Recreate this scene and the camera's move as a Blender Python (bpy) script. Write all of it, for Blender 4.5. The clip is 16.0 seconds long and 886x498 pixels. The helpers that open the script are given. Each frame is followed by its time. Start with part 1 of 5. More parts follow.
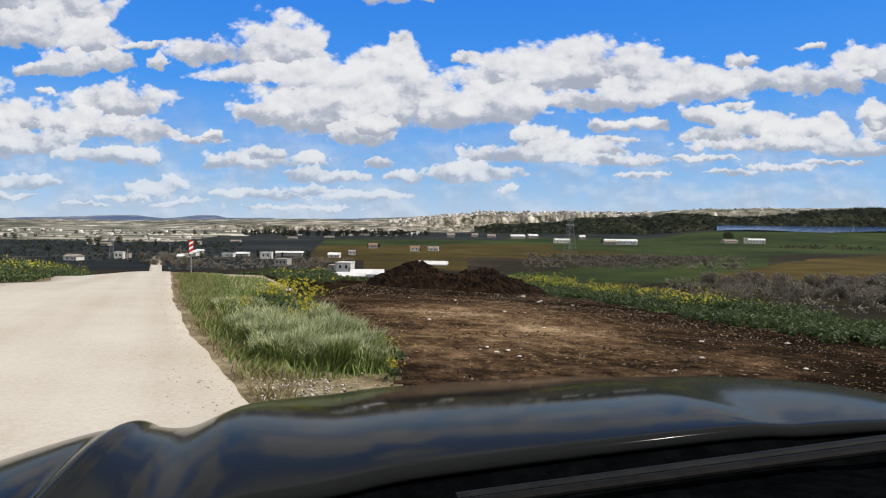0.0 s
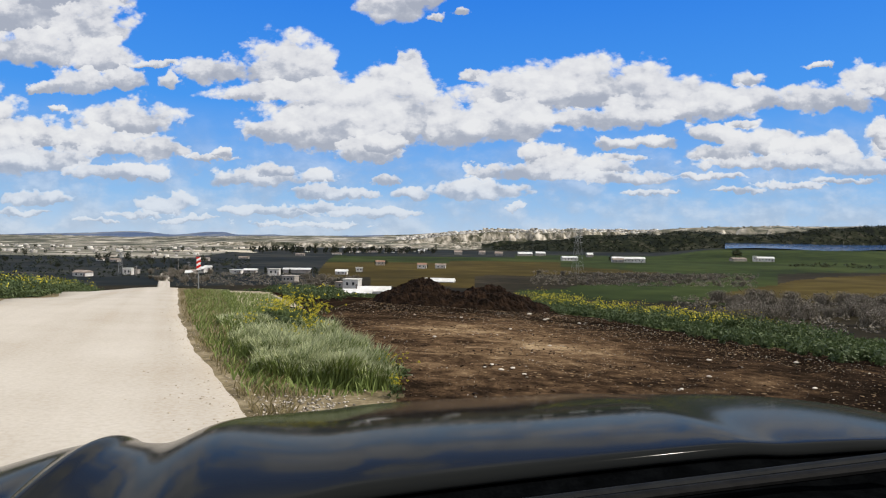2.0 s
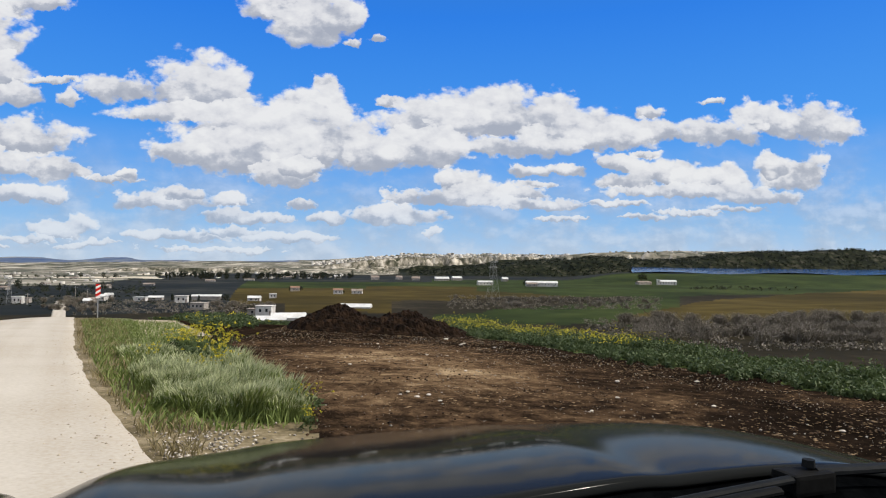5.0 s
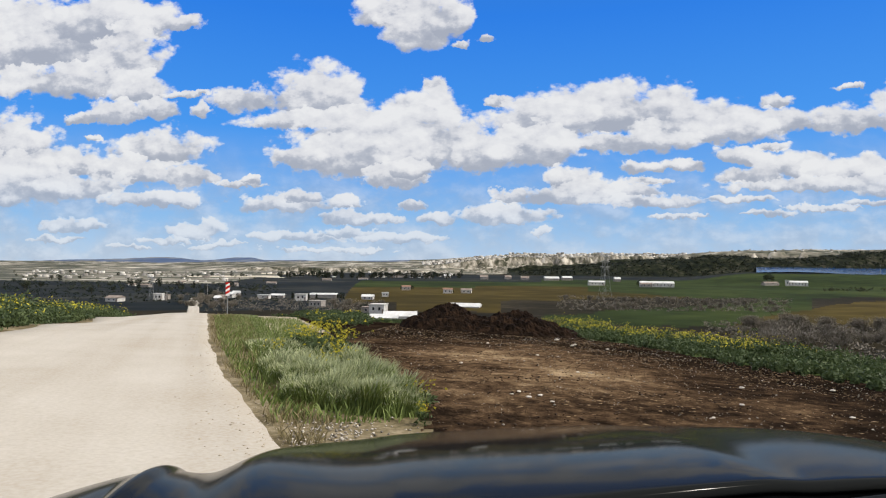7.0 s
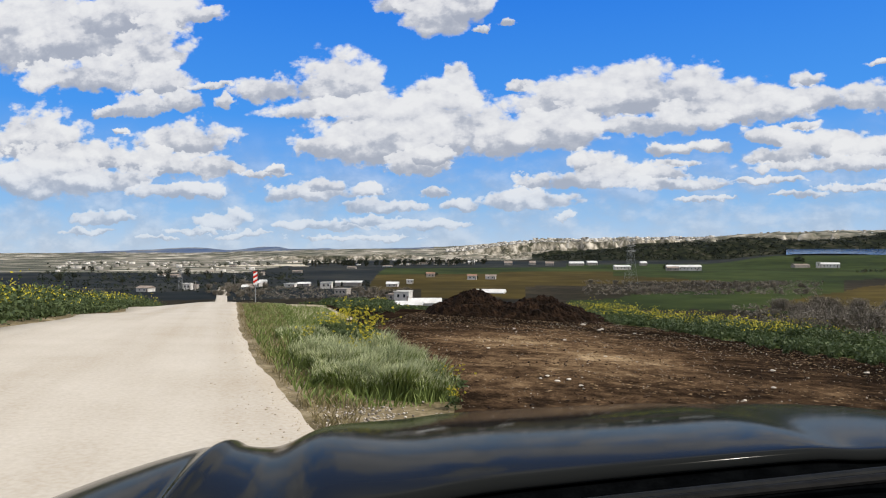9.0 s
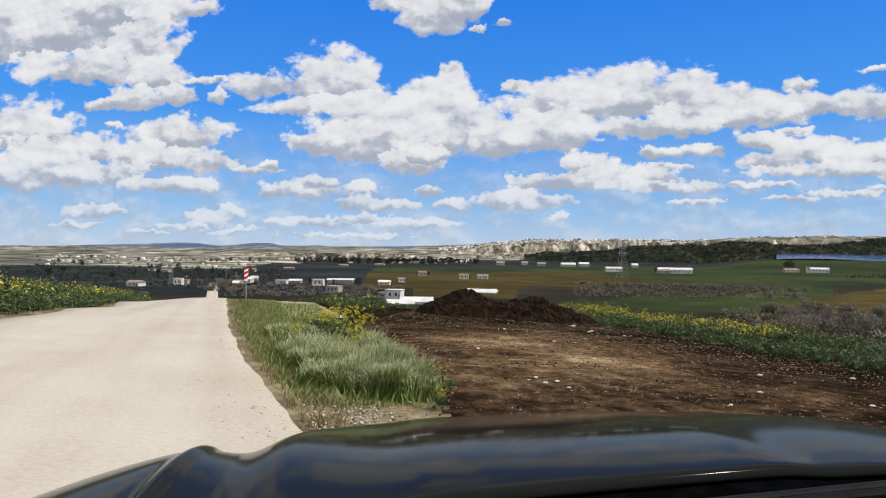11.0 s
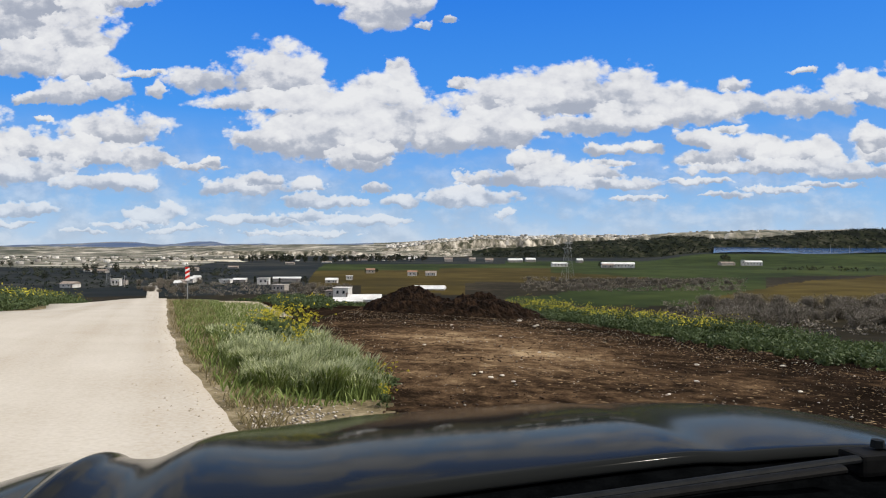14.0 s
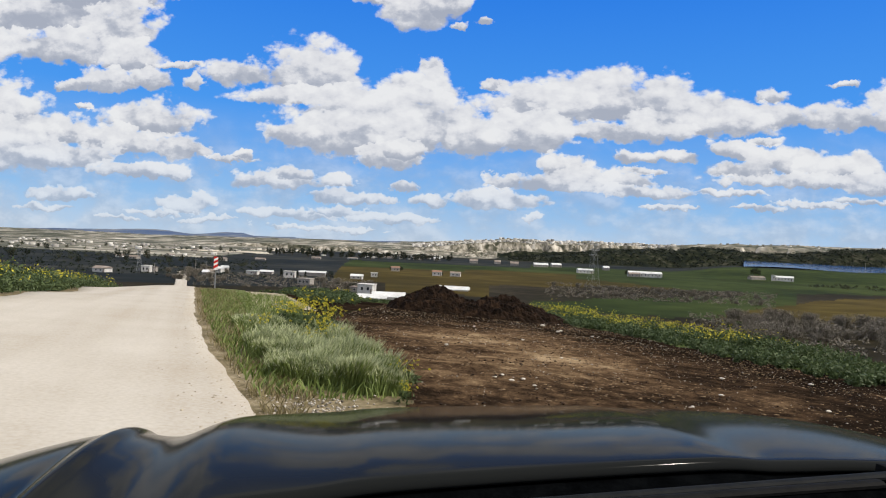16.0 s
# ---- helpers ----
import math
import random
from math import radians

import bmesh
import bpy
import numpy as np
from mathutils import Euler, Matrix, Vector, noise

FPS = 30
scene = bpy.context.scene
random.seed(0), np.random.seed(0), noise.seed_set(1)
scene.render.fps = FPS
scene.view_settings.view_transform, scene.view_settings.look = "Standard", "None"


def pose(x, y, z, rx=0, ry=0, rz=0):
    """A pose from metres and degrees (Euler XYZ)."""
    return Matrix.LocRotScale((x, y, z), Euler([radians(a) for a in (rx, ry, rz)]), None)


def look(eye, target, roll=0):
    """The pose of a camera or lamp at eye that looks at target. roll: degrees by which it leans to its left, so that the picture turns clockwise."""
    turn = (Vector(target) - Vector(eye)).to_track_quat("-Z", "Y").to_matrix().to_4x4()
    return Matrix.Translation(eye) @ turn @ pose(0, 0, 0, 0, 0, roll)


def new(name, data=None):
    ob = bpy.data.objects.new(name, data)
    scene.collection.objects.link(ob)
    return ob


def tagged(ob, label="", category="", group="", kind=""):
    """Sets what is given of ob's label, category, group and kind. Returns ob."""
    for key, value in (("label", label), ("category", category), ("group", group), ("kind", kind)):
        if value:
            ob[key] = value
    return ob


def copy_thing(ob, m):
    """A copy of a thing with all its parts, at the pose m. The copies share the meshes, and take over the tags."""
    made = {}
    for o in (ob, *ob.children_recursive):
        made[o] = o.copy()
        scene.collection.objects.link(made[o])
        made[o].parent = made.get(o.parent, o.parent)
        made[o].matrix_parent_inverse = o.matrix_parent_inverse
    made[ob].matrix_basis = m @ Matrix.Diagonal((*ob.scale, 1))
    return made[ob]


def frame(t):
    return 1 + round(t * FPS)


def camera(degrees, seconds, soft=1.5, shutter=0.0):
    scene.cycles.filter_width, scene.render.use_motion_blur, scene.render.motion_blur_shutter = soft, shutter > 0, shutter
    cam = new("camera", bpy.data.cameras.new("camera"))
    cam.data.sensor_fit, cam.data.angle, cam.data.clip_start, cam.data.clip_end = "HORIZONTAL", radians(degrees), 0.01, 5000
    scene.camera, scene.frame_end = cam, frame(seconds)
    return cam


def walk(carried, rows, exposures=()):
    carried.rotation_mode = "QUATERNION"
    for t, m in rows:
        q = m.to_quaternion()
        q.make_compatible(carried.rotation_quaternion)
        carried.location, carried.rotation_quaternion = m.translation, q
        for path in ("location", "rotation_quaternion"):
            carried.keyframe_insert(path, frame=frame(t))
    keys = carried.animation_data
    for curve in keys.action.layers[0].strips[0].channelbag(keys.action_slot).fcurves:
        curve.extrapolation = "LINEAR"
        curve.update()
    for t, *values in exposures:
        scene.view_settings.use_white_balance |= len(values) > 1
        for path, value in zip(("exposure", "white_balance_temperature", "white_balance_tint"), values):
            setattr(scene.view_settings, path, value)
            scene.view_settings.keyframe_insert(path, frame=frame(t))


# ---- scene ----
cam = camera(68.28, 16.0, soft=1.1)

# Camera: held behind the windscreen of a parked car, eye about 1.25 m over the ground.
EYE = 1.25
ROWS = [
    (0, -0.055, 0.039, 1.237, -0.09, -2.17, -0.56),
    (0.5, -0.036, 0.057, 1.239, 0.05, -0.62, -0.31),
    (1, -0.025, 0.052, 1.230, 0.47, -0.45, 0.73),
    (1.5, -0.020, 0.056, 1.226, 0.32, -1.33, -0.41),
    (2, -0.019, 0.051, 1.231, 0.55, -0.67, -0.72),
    (2.5, -0.023, 0.055, 1.236, 0.81, 0.52, 0.06),
    (3, -0.014, 0.045, 1.246, 0.09, 1.41, 0.52),
    (3.5, -0.009, 0.062, 1.235, -3.07, 1.00, -0.22),
    (4, 0.013, 0.085, 1.249, -6.17, 1.42, -0.46),
    (4.2, 0.006, 0.081, 1.251, -6.98, 1.32, -0.51),
    (6.3, -0.002, 0.020, 1.251, -2.20, 2.17, -1.16),
    (6.5, -0.023, 0.031, 1.250, -0.09, 2.09, -1.50),
    (7, -0.028, 0.006, 1.253, 2.81, 1.48, -0.54),
    (7.5, -0.049, -0.010, 1.254, 4.23, 1.41, -0.68),
    (8, -0.057, -0.019, 1.252, 4.82, 0.65, -0.58),
    (8.2, -0.081, -0.032, 1.242, 5.01, 0.49, -0.10),
    (10.3, -0.047, -0.039, 1.259, 4.87, 0.15, 0.37),
    (10.5, -0.050, -0.031, 1.261, 4.86, 0.08, -0.01),
    (11, -0.042, -0.035, 1.262, 4.24, 0.22, -0.66),
    (11.5, -0.030, -0.031, 1.264, 3.40, 0.34, -0.62),
    (12, -0.024, -0.017, 1.263, 2.50, 0.63, -0.50),
    (12.5, -0.015, -0.012, 1.262, 1.63, 0.57, -0.64),
    (13, -0.003, -0.003, 1.256, 0.69, 0.14, -0.84),
    (13.5, 0.003, -0.003, 1.256, -0.03, 0.34, -0.70),
    (14, 0.007, -0.000, 1.253, -0.31, -0.03, -0.12),
    (14.5, 0.000, -0.000, 1.250, -0.00, 0.00, -0.00),
    (15, -0.003, -0.005, 1.249, 0.32, -0.44, -0.38),
    (15.5, -0.001, 0.002, 1.243, -0.22, -0.57, -0.40),
    (16, -0.004, 0.004, 1.239, 1.94, -0.02, -2.66),
]
walk(cam, [(t, pose(x, y, z, 90 + pitch, roll, yaw)) for t, x, y, z, yaw, pitch, roll in ROWS])
scene.view_settings.exposure = -0.03


# ---- world and sun ----
SUN_AZ, SUN_EL = 99.0, 47.0      # degrees clockwise from +y, and above the horizon
def make_world():
    w = bpy.data.worlds.new("world")
    scene.world = w
    w.use_nodes = True
    nt = w.node_tree
    nt.nodes.clear()
    N, L = nt.nodes, nt.links

    def math_node(op, a, b=None, c=None):
        n = N.new("ShaderNodeMath")
        n.operation = op
        for i, v in enumerate((a, b, c)):
            if v is None:
                continue
            if isinstance(v, (int, float)):
                n.inputs[i].default_value = v
            else:
                L.new(v, n.inputs[i])
        return n.outputs[0]

    def vec_node(op, a, b):
        n = N.new("ShaderNodeVectorMath")
        n.operation = op
        for i, v in enumerate((a, b)):
            if isinstance(v, tuple):
                n.inputs[i].default_value = v
            elif v is not None:
                L.new(v, n.inputs[i])
        return n.outputs["Value"] if op == "LENGTH" else n.outputs[0]

    sky = N.new("ShaderNodeTexSky")
    sky.sky_type = "NISHITA"
    sky.sun_disc = False
    sky.sun_elevation, sky.sun_rotation = radians(SUN_EL), radians(SUN_AZ)
    sky.air_density, sky.dust_density, sky.ozone_density = 1.0, 0.3, 2.0

    # plane coordinates of the sky: (x / y, z / y) ahead of the camera
    tc = N.new("ShaderNodeTexCoord")
    sep = N.new("ShaderNodeSeparateXYZ")
    L.new(tc.outputs["Generated"], sep.inputs[0])
    X, Y, Z = sep.outputs
    ahead = math_node("MAXIMUM", Y, 0.05)
    comb = N.new("ShaderNodeCombineXYZ")
    L.new(math_node("DIVIDE", X, ahead), comb.inputs[0])
    L.new(math_node("DIVIDE", Z, ahead), comb.inputs[1])
    P0 = comb.outputs[0]

    # cumulus heaps: centre and half size in hundredths of the plane coordinates
    heaps = CLOUDS

    def noise_at(P, kind, scale, detail, rough):
        n = N.new(kind)
        n.inputs["Scale"].default_value = scale
        n.inputs["Detail"].default_value = detail
        n.inputs["Roughness"].default_value = rough
        L.new(P, n.inputs["Vector"])
        return n.outputs[0]

    def ramp(v, lo, hi):
        n = N.new("ShaderNodeMapRange")
        n.interpolation_type = "SMOOTHSTEP"
        L.new(v, n.inputs[0])
        n.inputs[1].default_value, n.inputs[2].default_value = lo, hi
        return n.outputs[0]

    st = vec_node("MULTIPLY", P0, (1.0, 1.5, 1.0))
    billow = noise_at(st, "ShaderNodeTexVoronoi", 22.0, 3.0, 0.55)
    grain = noise_at(st, "ShaderNodeTexNoise", 11.0, 8.0, 0.56)
    grain2 = noise_at(vec_node("ADD", st, (0.006, 0.016, 0.0)), "ShaderNodeTexNoise", 11.0, 8.0, 0.56)
    # each heap: how deep inside it, and how high between its base and its crown
    def vec3(op, a, b, c):
        n = N.new("ShaderNodeVectorMath")
        n.operation = op
        for i, v in enumerate((a, b, c)):
            if isinstance(v, tuple):
                n.inputs[i].default_value = v
            else:
                L.new(v, n.inputs[i])
        return n.outputs[0]

    # how far the edge of every heap is pushed out or in
    f0 = math_node("SUBTRACT", grain, 0.5)
    puff = math_node("SUBTRACT", 0.55, billow)
    curl = noise_at(st, "ShaderNodeTexNoise", 30.0, 6.0, 0.55)
    edge = math_node("MULTIPLY_ADD", f0, 1.2, 1.36)
    edge = math_node("MULTIPLY_ADD", puff, 0.42, edge)
    edge = math_node("MULTIPLY_ADD", math_node("SUBTRACT", curl, 0.5), 0.7, edge)
    # the air bends every outline
    drift = N.new("ShaderNodeTexNoise")
    drift.inputs["Scale"].default_value, drift.inputs["Detail"].default_value = 13.0, 4.0
    L.new(vec_node("ADD", P0, (3.1, 1.7, 0.0)), drift.inputs["Vector"])
    bent = vec3("MULTIPLY_ADD", vec_node("SUBTRACT", drift.outputs["Color"], (0.5, 0.5, 0.0)), (0.036, 0.020, 0.0), P0)
    ruffle = N.new("ShaderNodeTexNoise")
    ruffle.inputs["Scale"].default_value, ruffle.inputs["Detail"].default_value, ruffle.inputs["Roughness"].default_value = 46.0, 5.0, 0.6
    L.new(P0, ruffle.inputs["Vector"])
    bent = vec3("MULTIPLY_ADD", vec_node("SUBTRACT", ruffle.outputs["Color"], (0.5, 0.5, 0.0)), (0.030, 0.026, 0.0), bent)

    def clamped(v, f):
        n = N.new("ShaderNodeMath")
        n.operation, n.use_clamp = "MULTIPLY", True
        L.new(v, n.inputs[0])
        n.inputs[1].default_value = f
        return n.outputs[0]

    cover, rise = None, None
    for cx, cy, rx, ry in heaps:
        # each heap is laid over those before it: a round crown on a flatter base
        P = bent if rise is None else vec3("MULTIPLY_ADD", rise, (1e-9, 1e-9, 0.0), bent)
        v = vec3("MULTIPLY_ADD", P, (100 / rx, 100 / ry, 0.0), (-cx / rx, -cy / ry, 0.0))
        v2 = vec_node("MAXIMUM", v, vec_node("MULTIPLY", v, (-1.0, -1.7, 0.0)))
        inside = math_node("SUBTRACT", edge, vec_node("LENGTH", v2, None))
        a, firm = clamped(inside, 2.9), clamped(inside, 5.5)
        hgt = N.new("ShaderNodeVectorMath")
        hgt.operation = "DOT_PRODUCT"
        L.new(v, hgt.inputs[0])
        hgt.inputs[1].default_value = (0.0, 1.0, 0.0)
        if rise is None:
            cover, rise = a, hgt.outputs["Value"]
            continue
        m = N.new("ShaderNodeMix")
        L.new(firm, m.inputs[0])
        L.new(rise, m.inputs[2])
        L.new(hgt.outputs["Value"], m.inputs[3])
        rise, cover = m.outputs[0], math_node("MAXIMUM", cover, a)
    cover = ramp(cover, 0.0, 1.0)
    # the lowest rows drown in the haze over the horizon
    cover = math_node("MULTIPLY", cover, math_node("MULTIPLY_ADD", ramp(Z, 0.0, 0.14), 0.36, 0.60))
    veil = math_node("MULTIPLY", ramp(grain, 0.36, 0.62), math_node("SUBTRACT", 0.40, math_node("MULTIPLY", ramp(Z, 0.07, 0.20), 0.40)))
    bare = math_node("SUBTRACT", 1.0, cover)
    cover = math_node("MAXIMUM", cover, veil)
    relief = math_node("SUBTRACT", grain, grain2)
    lit = ramp(math_node("MULTIPLY_ADD", f0, 1.6, rise), -0.80, 0.55)
    lit = math_node("MULTIPLY_ADD", relief, 2.6, lit)
    lit = math_node("MULTIPLY_ADD", puff, 0.45, lit)
    lit = math_node("MULTIPLY_ADD", bare, 0.6, lit)

    # high up and behind: broken cumulus everywhere, from the same kind of noise on a flat layer
    dome = N.new("ShaderNodeTexNoise")
    dome.inputs["Scale"].default_value = 1.6
    dome.inputs["Detail"].default_value = 6.0
    up = math_node("MAXIMUM", Z, 0.08)
    flat = N.new("ShaderNodeCombineXYZ")
    L.new(math_node("DIVIDE", X, up), flat.inputs[0])
    L.new(math_node("DIVIDE", Y, up), flat.inputs[1])
    L.new(flat.outputs[0], dome.inputs["Vector"])
    other = ramp(dome.outputs[0], 0.33, 0.52)
    front = math_node("MULTIPLY", ramp(Y, 0.25, 0.45), math_node("SUBTRACT", 1.0, ramp(Z, 0.38, 0.45)))
    mixed = N.new("ShaderNodeMix")
    L.new(front, mixed.inputs[0])
    L.new(math_node("MULTIPLY", other, ramp(Z, 0.0, 0.1)), mixed.inputs[2])
    L.new(cover, mixed.inputs[3])

    tone = N.new("ShaderNodeValToRGB")
    L.new(lit, tone.inputs[0])
    e = tone.color_ramp.elements
    e[0].position, e[0].color = 0.0, (0.41, 0.44, 0.51, 1)
    e[1].position, e[1].color = 1.0, (0.86, 0.86, 0.86, 1)
    for p, c in ((0.30, (0.50, 0.525, 0.585, 1)), (0.62, (0.74, 0.745, 0.77, 1))):
        m = e.new(p)
        m.color = c

    tint = N.new("ShaderNodeHueSaturation")
    tint.inputs["Saturation"].default_value = SKY_SAT
    tint.inputs["Value"].default_value = SKY_VALUE
    # the clear air: Nishita sky, deepened to the strong blue of the day
    deep = N.new("ShaderNodeValToRGB")
    L.new(math_node("MULTIPLY", math_node("MAXIMUM", Z, 0.0), 2.0), deep.inputs[0])
    e = deep.color_ramp.elements
    e[0].position, e[0].color = 0.0, (0.50, 0.66, 0.86, 1)
    e[1].position, e[1].color = 1.0, (0.04, 0.19, 0.60, 1)
    for p, c in ((0.13, (0.27, 0.52, 0.88, 1)), (0.40, (0.062, 0.325, 0.92, 1)), (0.72, (0.025, 0.222, 0.85, 1))):
        m = e.new(p)
        m.color = c
    L.new(sky.outputs[0], tint.inputs["Color"])
    air = N.new("ShaderNodeMix")
    air.data_type = "RGBA"
    air.inputs[0].default_value = 0.9
    L.new(tint.outputs[0], air.inputs[6])
    L.new(deep.outputs[0], air.inputs[7])
    mix = N.new("ShaderNodeMix")
    mix.data_type = "RGBA"
    L.new(mixed.outputs[0], mix.inputs[0])
    L.new(air.outputs[2], mix.inputs[6])
    L.new(tone.outputs[0], mix.inputs[7])
    bg = N.new("ShaderNodeBackground")
    bg.inputs[1].default_value = 1.0
    L.new(mix.outputs[2], bg.inputs[0])
    out = N.new("ShaderNodeOutputWorld")
    L.new(bg.outputs[0], out.inputs[0])


SKY_SAT, SKY_VALUE = 1.25, 0.09
TOP_LEFT = [(-73, 34.7, 13, 9.52), (-62.6, 33.8, 11.2, 8.22), (-57.4, 37.7, 10.4, 5.19), (-55.7, 30.4, 6.5, 6.92), (-64.4, 28.2, 12.1, 3.63), (-46.6, 37.7, 4.2, 1.56), (-53.1, 27.1, 5.2, 3.11), (-62.6, 22.6, 3.3, 1.12), (-56.6, 23.3, 5.2, 2.25), (-50.3, 24.1, 3.5, 2.25)]
HIGH = [(-12, 39, 6.5, 4.33), (-8.6, 36.9, 6.2, 5.36), (-4.2, 38, 3.9, 3.29), (-2.8, 34.3, 1.6, 0.78), (1.1, 34.7, 1.3, 0.69)]
SCRAPS = [(-46.2, 26.5, 4, 0.69), (-43.1, 23.6, 1.7, 1.47), (55.6, 27.5, 2.2, 0.69), (3.5, 25.3, 2.6, 1.3), (-60.5, 19.6, 1.3, 0.61)]
BIG_BANK = [(-35.8, 25.3, 5.7, 2.94), (-24.6, 25.2, 8, 5.88), (-6.4, 26.7, 2.2, 2.08), (-8.1, 23.4, 6.5, 3.98), (-27.2, 22.1, 8.7, 2.08), (-15.9, 19.6, 13.8, 5.02), (-8.1, 18.9, 8.7, 4.5), (-16.8, 16.3, 15.1, 4.67), (-28.5, 16.3, 4.3, 2.42), (-2.1, 17.8, 5.4, 5.02), (-12.5, 13.1, 5.7, 2.08), (-9.7, 14.3, 2.9, 1.73)]
LONG_BANK = [(45.5, 25.2, 3.1, 1.73), (18.7, 22.8, 11.2, 5.19), (28.2, 22.4, 9.5, 4.84), (36.9, 21.5, 8.2, 4.15), (10, 21.3, 8.7, 4.84), (44.6, 21.7, 7.4, 2.77), (33.4, 20.4, 13.8, 2.6), (65.4, 23.9, 7.8, 3.46), (74, 23.9, 8.7, 4.33), (56.7, 21.7, 8.2, 3.11), (22.1, 18.9, 11.2, 2.42), (7.4, 17.4, 8.2, 4.33), (1.4, 16.7, 4.8, 4.15)]
LEFT_BANKS = [(-73.9, 17.4, 9.5, 6.06), (-49.8, 17.6, 7.4, 3.98), (-65.4, 15, 7.3, 3.81), (-73, 12.2, 10.4, 5.19), (-54.8, 13.8, 9.5, 2.94), (-45.8, 13.5, 5.9, 2.6), (-62.6, 11.8, 8.7, 2.6), (-51.4, 9.9, 8, 1.73), (-44.9, 9.4, 2.6, 1.21)]
RIGHT_ROWS = [(43.8, 18.4, 3.1, 0.95), (39.4, 16.7, 5, 1.82), (23.9, 15.1, 2.4, 1.3), (30.4, 15.3, 4.8, 1.3), (48.1, 15, 7.1, 2.94), (55.9, 14.1, 6.9, 2.94), (41.6, 13.6, 5.7, 2.08), (69.7, 15.5, 6.1, 4.33), (66.1, 17.4, 3.5, 2.6), (50.7, 12.4, 14.7, 1.3), (64.5, 12, 7.8, 1.9), (14.8, 12.9, 4.8, 2.77), (25.6, 13.1, 3.8, 0.87), (20.4, 11.2, 8.7, 2.42), (12.2, 10.6, 7.3, 2.08), (28.2, 9.9, 7.8, 1.3), (39.4, 10.3, 5.2, 0.78), (60.2, 9.9, 5.2, 0.95), (52.4, 9.1, 6.1, 0.69), (43.8, 8.2, 4.5, 0.69), (30.8, 7.5, 5.2, 0.61)]
LOW_ROWS = [(-36.5, 12.4, 3.8, 0.69), (-34.5, 13, 1.6, 0.95), (-19.8, 9.8, 2.8, 1.38), (-29.8, 9.4, 8.5, 1.9), (-26.3, 10.3, 3.5, 1.21), (-10, 9.3, 2.8, 1.3), (5.5, 10.8, 3.5, 1.47), (-18.9, 7.2, 5.4, 1.47), (-13.8, 7.2, 4, 0.95), (-5.7, 7.3, 3.5, 1.38), (4.4, 7.9, 8.3, 2.08), (10, 5.6, 1.9, 0.69), (-64.4, 5.4, 6.7, 1.56), (-44, 5.1, 4.8, 1.73), (-27.2, 4.2, 8.7, 1.12), (-19.4, 4.9, 4.8, 1.21), (-10.7, 4.2, 7.8, 1.04), (-54, 2.5, 4, 0.52), (-47.9, 3.7, 5.2, 0.69), (-41, 2.9, 5.2, 0.61), (-66.1, 3.4, 6.1, 0.78), (-22.8, 2.3, 10.4, 0.52)]
CLOUDS = TOP_LEFT + HIGH + SCRAPS + BIG_BANK + LONG_BANK + LEFT_BANKS + RIGHT_ROWS + LOW_ROWS
make_world()

sun_data = bpy.data.lights.new("sun", "SUN")
sun_data.energy, sun_data.angle, sun_data.color = 4.35, radians(0.53), (1.0, 0.92, 0.80)
sun = new("sun", sun_data)
_a, _e = radians(SUN_AZ), radians(SUN_EL)
sun.matrix_world = look((0, 0, 60), (-math.sin(_a) * math.cos(_e) * 50, -math.cos(_a) * math.cos(_e) * 50, 60 - math.sin(_e) * 50))


# ---- materials ----
def material(name, rough=0.9, metal=0.0, spec=0.3):
    m = bpy.data.materials.new(name)
    m.use_nodes = True
    b = m.node_tree.nodes["Principled BSDF"]
    b.inputs["Roughness"].default_value = rough
    b.inputs["Metallic"].default_value = metal
    b.inputs["Specular IOR Level"].default_value = spec
    return m, m.node_tree.nodes, m.node_tree.links, b


def noisy(name, stops, scale, rough=0.9, bump=0.0, detail=6.0, stretch=(1, 1, 1), fine=None, metal=0.0, spec=0.04, bump_dist=0.05, fine_mix=0.35):
    """A surface whose colour runs through stops by a coarse and a fine noise at real size, with relief."""
    m, N, L, b = material(name, rough, metal, spec)
    geo = N.new("ShaderNodeNewGeometry")
    mp = N.new("ShaderNodeMapping")
    mp.inputs["Scale"].default_value = stretch
    L.new(geo.outputs["Position"], mp.inputs["Vector"])
    n1 = N.new("ShaderNodeTexNoise")
    n1.inputs["Scale"].default_value, n1.inputs["Detail"].default_value = scale, detail
    n1.inputs["Roughness"].default_value = 0.6
    L.new(mp.outputs[0], n1.inputs["Vector"])
    n2 = N.new("ShaderNodeTexNoise")
    n2.inputs["Scale"].default_value, n2.inputs["Detail"].default_value = fine or scale * 9, 5.0
    L.new(mp.outputs[0], n2.inputs["Vector"])
    mx = N.new("ShaderNodeMix")
    mx.inputs[0].default_value = fine_mix
    L.new(n1.outputs[0], mx.inputs[2])
    L.new(n2.outputs[0], mx.inputs[3])
    cr = N.new("ShaderNodeValToRGB")
    L.new(mx.outputs[0], cr.inputs[0])
    e = cr.color_ramp.elements
    lo, hi = 0.38, 0.62
    for i, c in enumerate(stops):
        p = lo + (hi - lo) * i / max(1, len(stops) - 1)
        el = e[0] if i == 0 else (e[1] if i == 1 else e.new(p))
        el.position, el.color = p, (*c, 1)
    L.new(cr.outputs[0], b.inputs["Base Color"])
    if bump:
        bp = N.new("ShaderNodeBump")
        bp.inputs["Strength"].default_value, bp.inputs["Distance"].default_value = bump, bump_dist
        L.new(mx.outputs[0], bp.inputs["Height"])
        L.new(bp.outputs[0], b.inputs["Normal"])
    return m


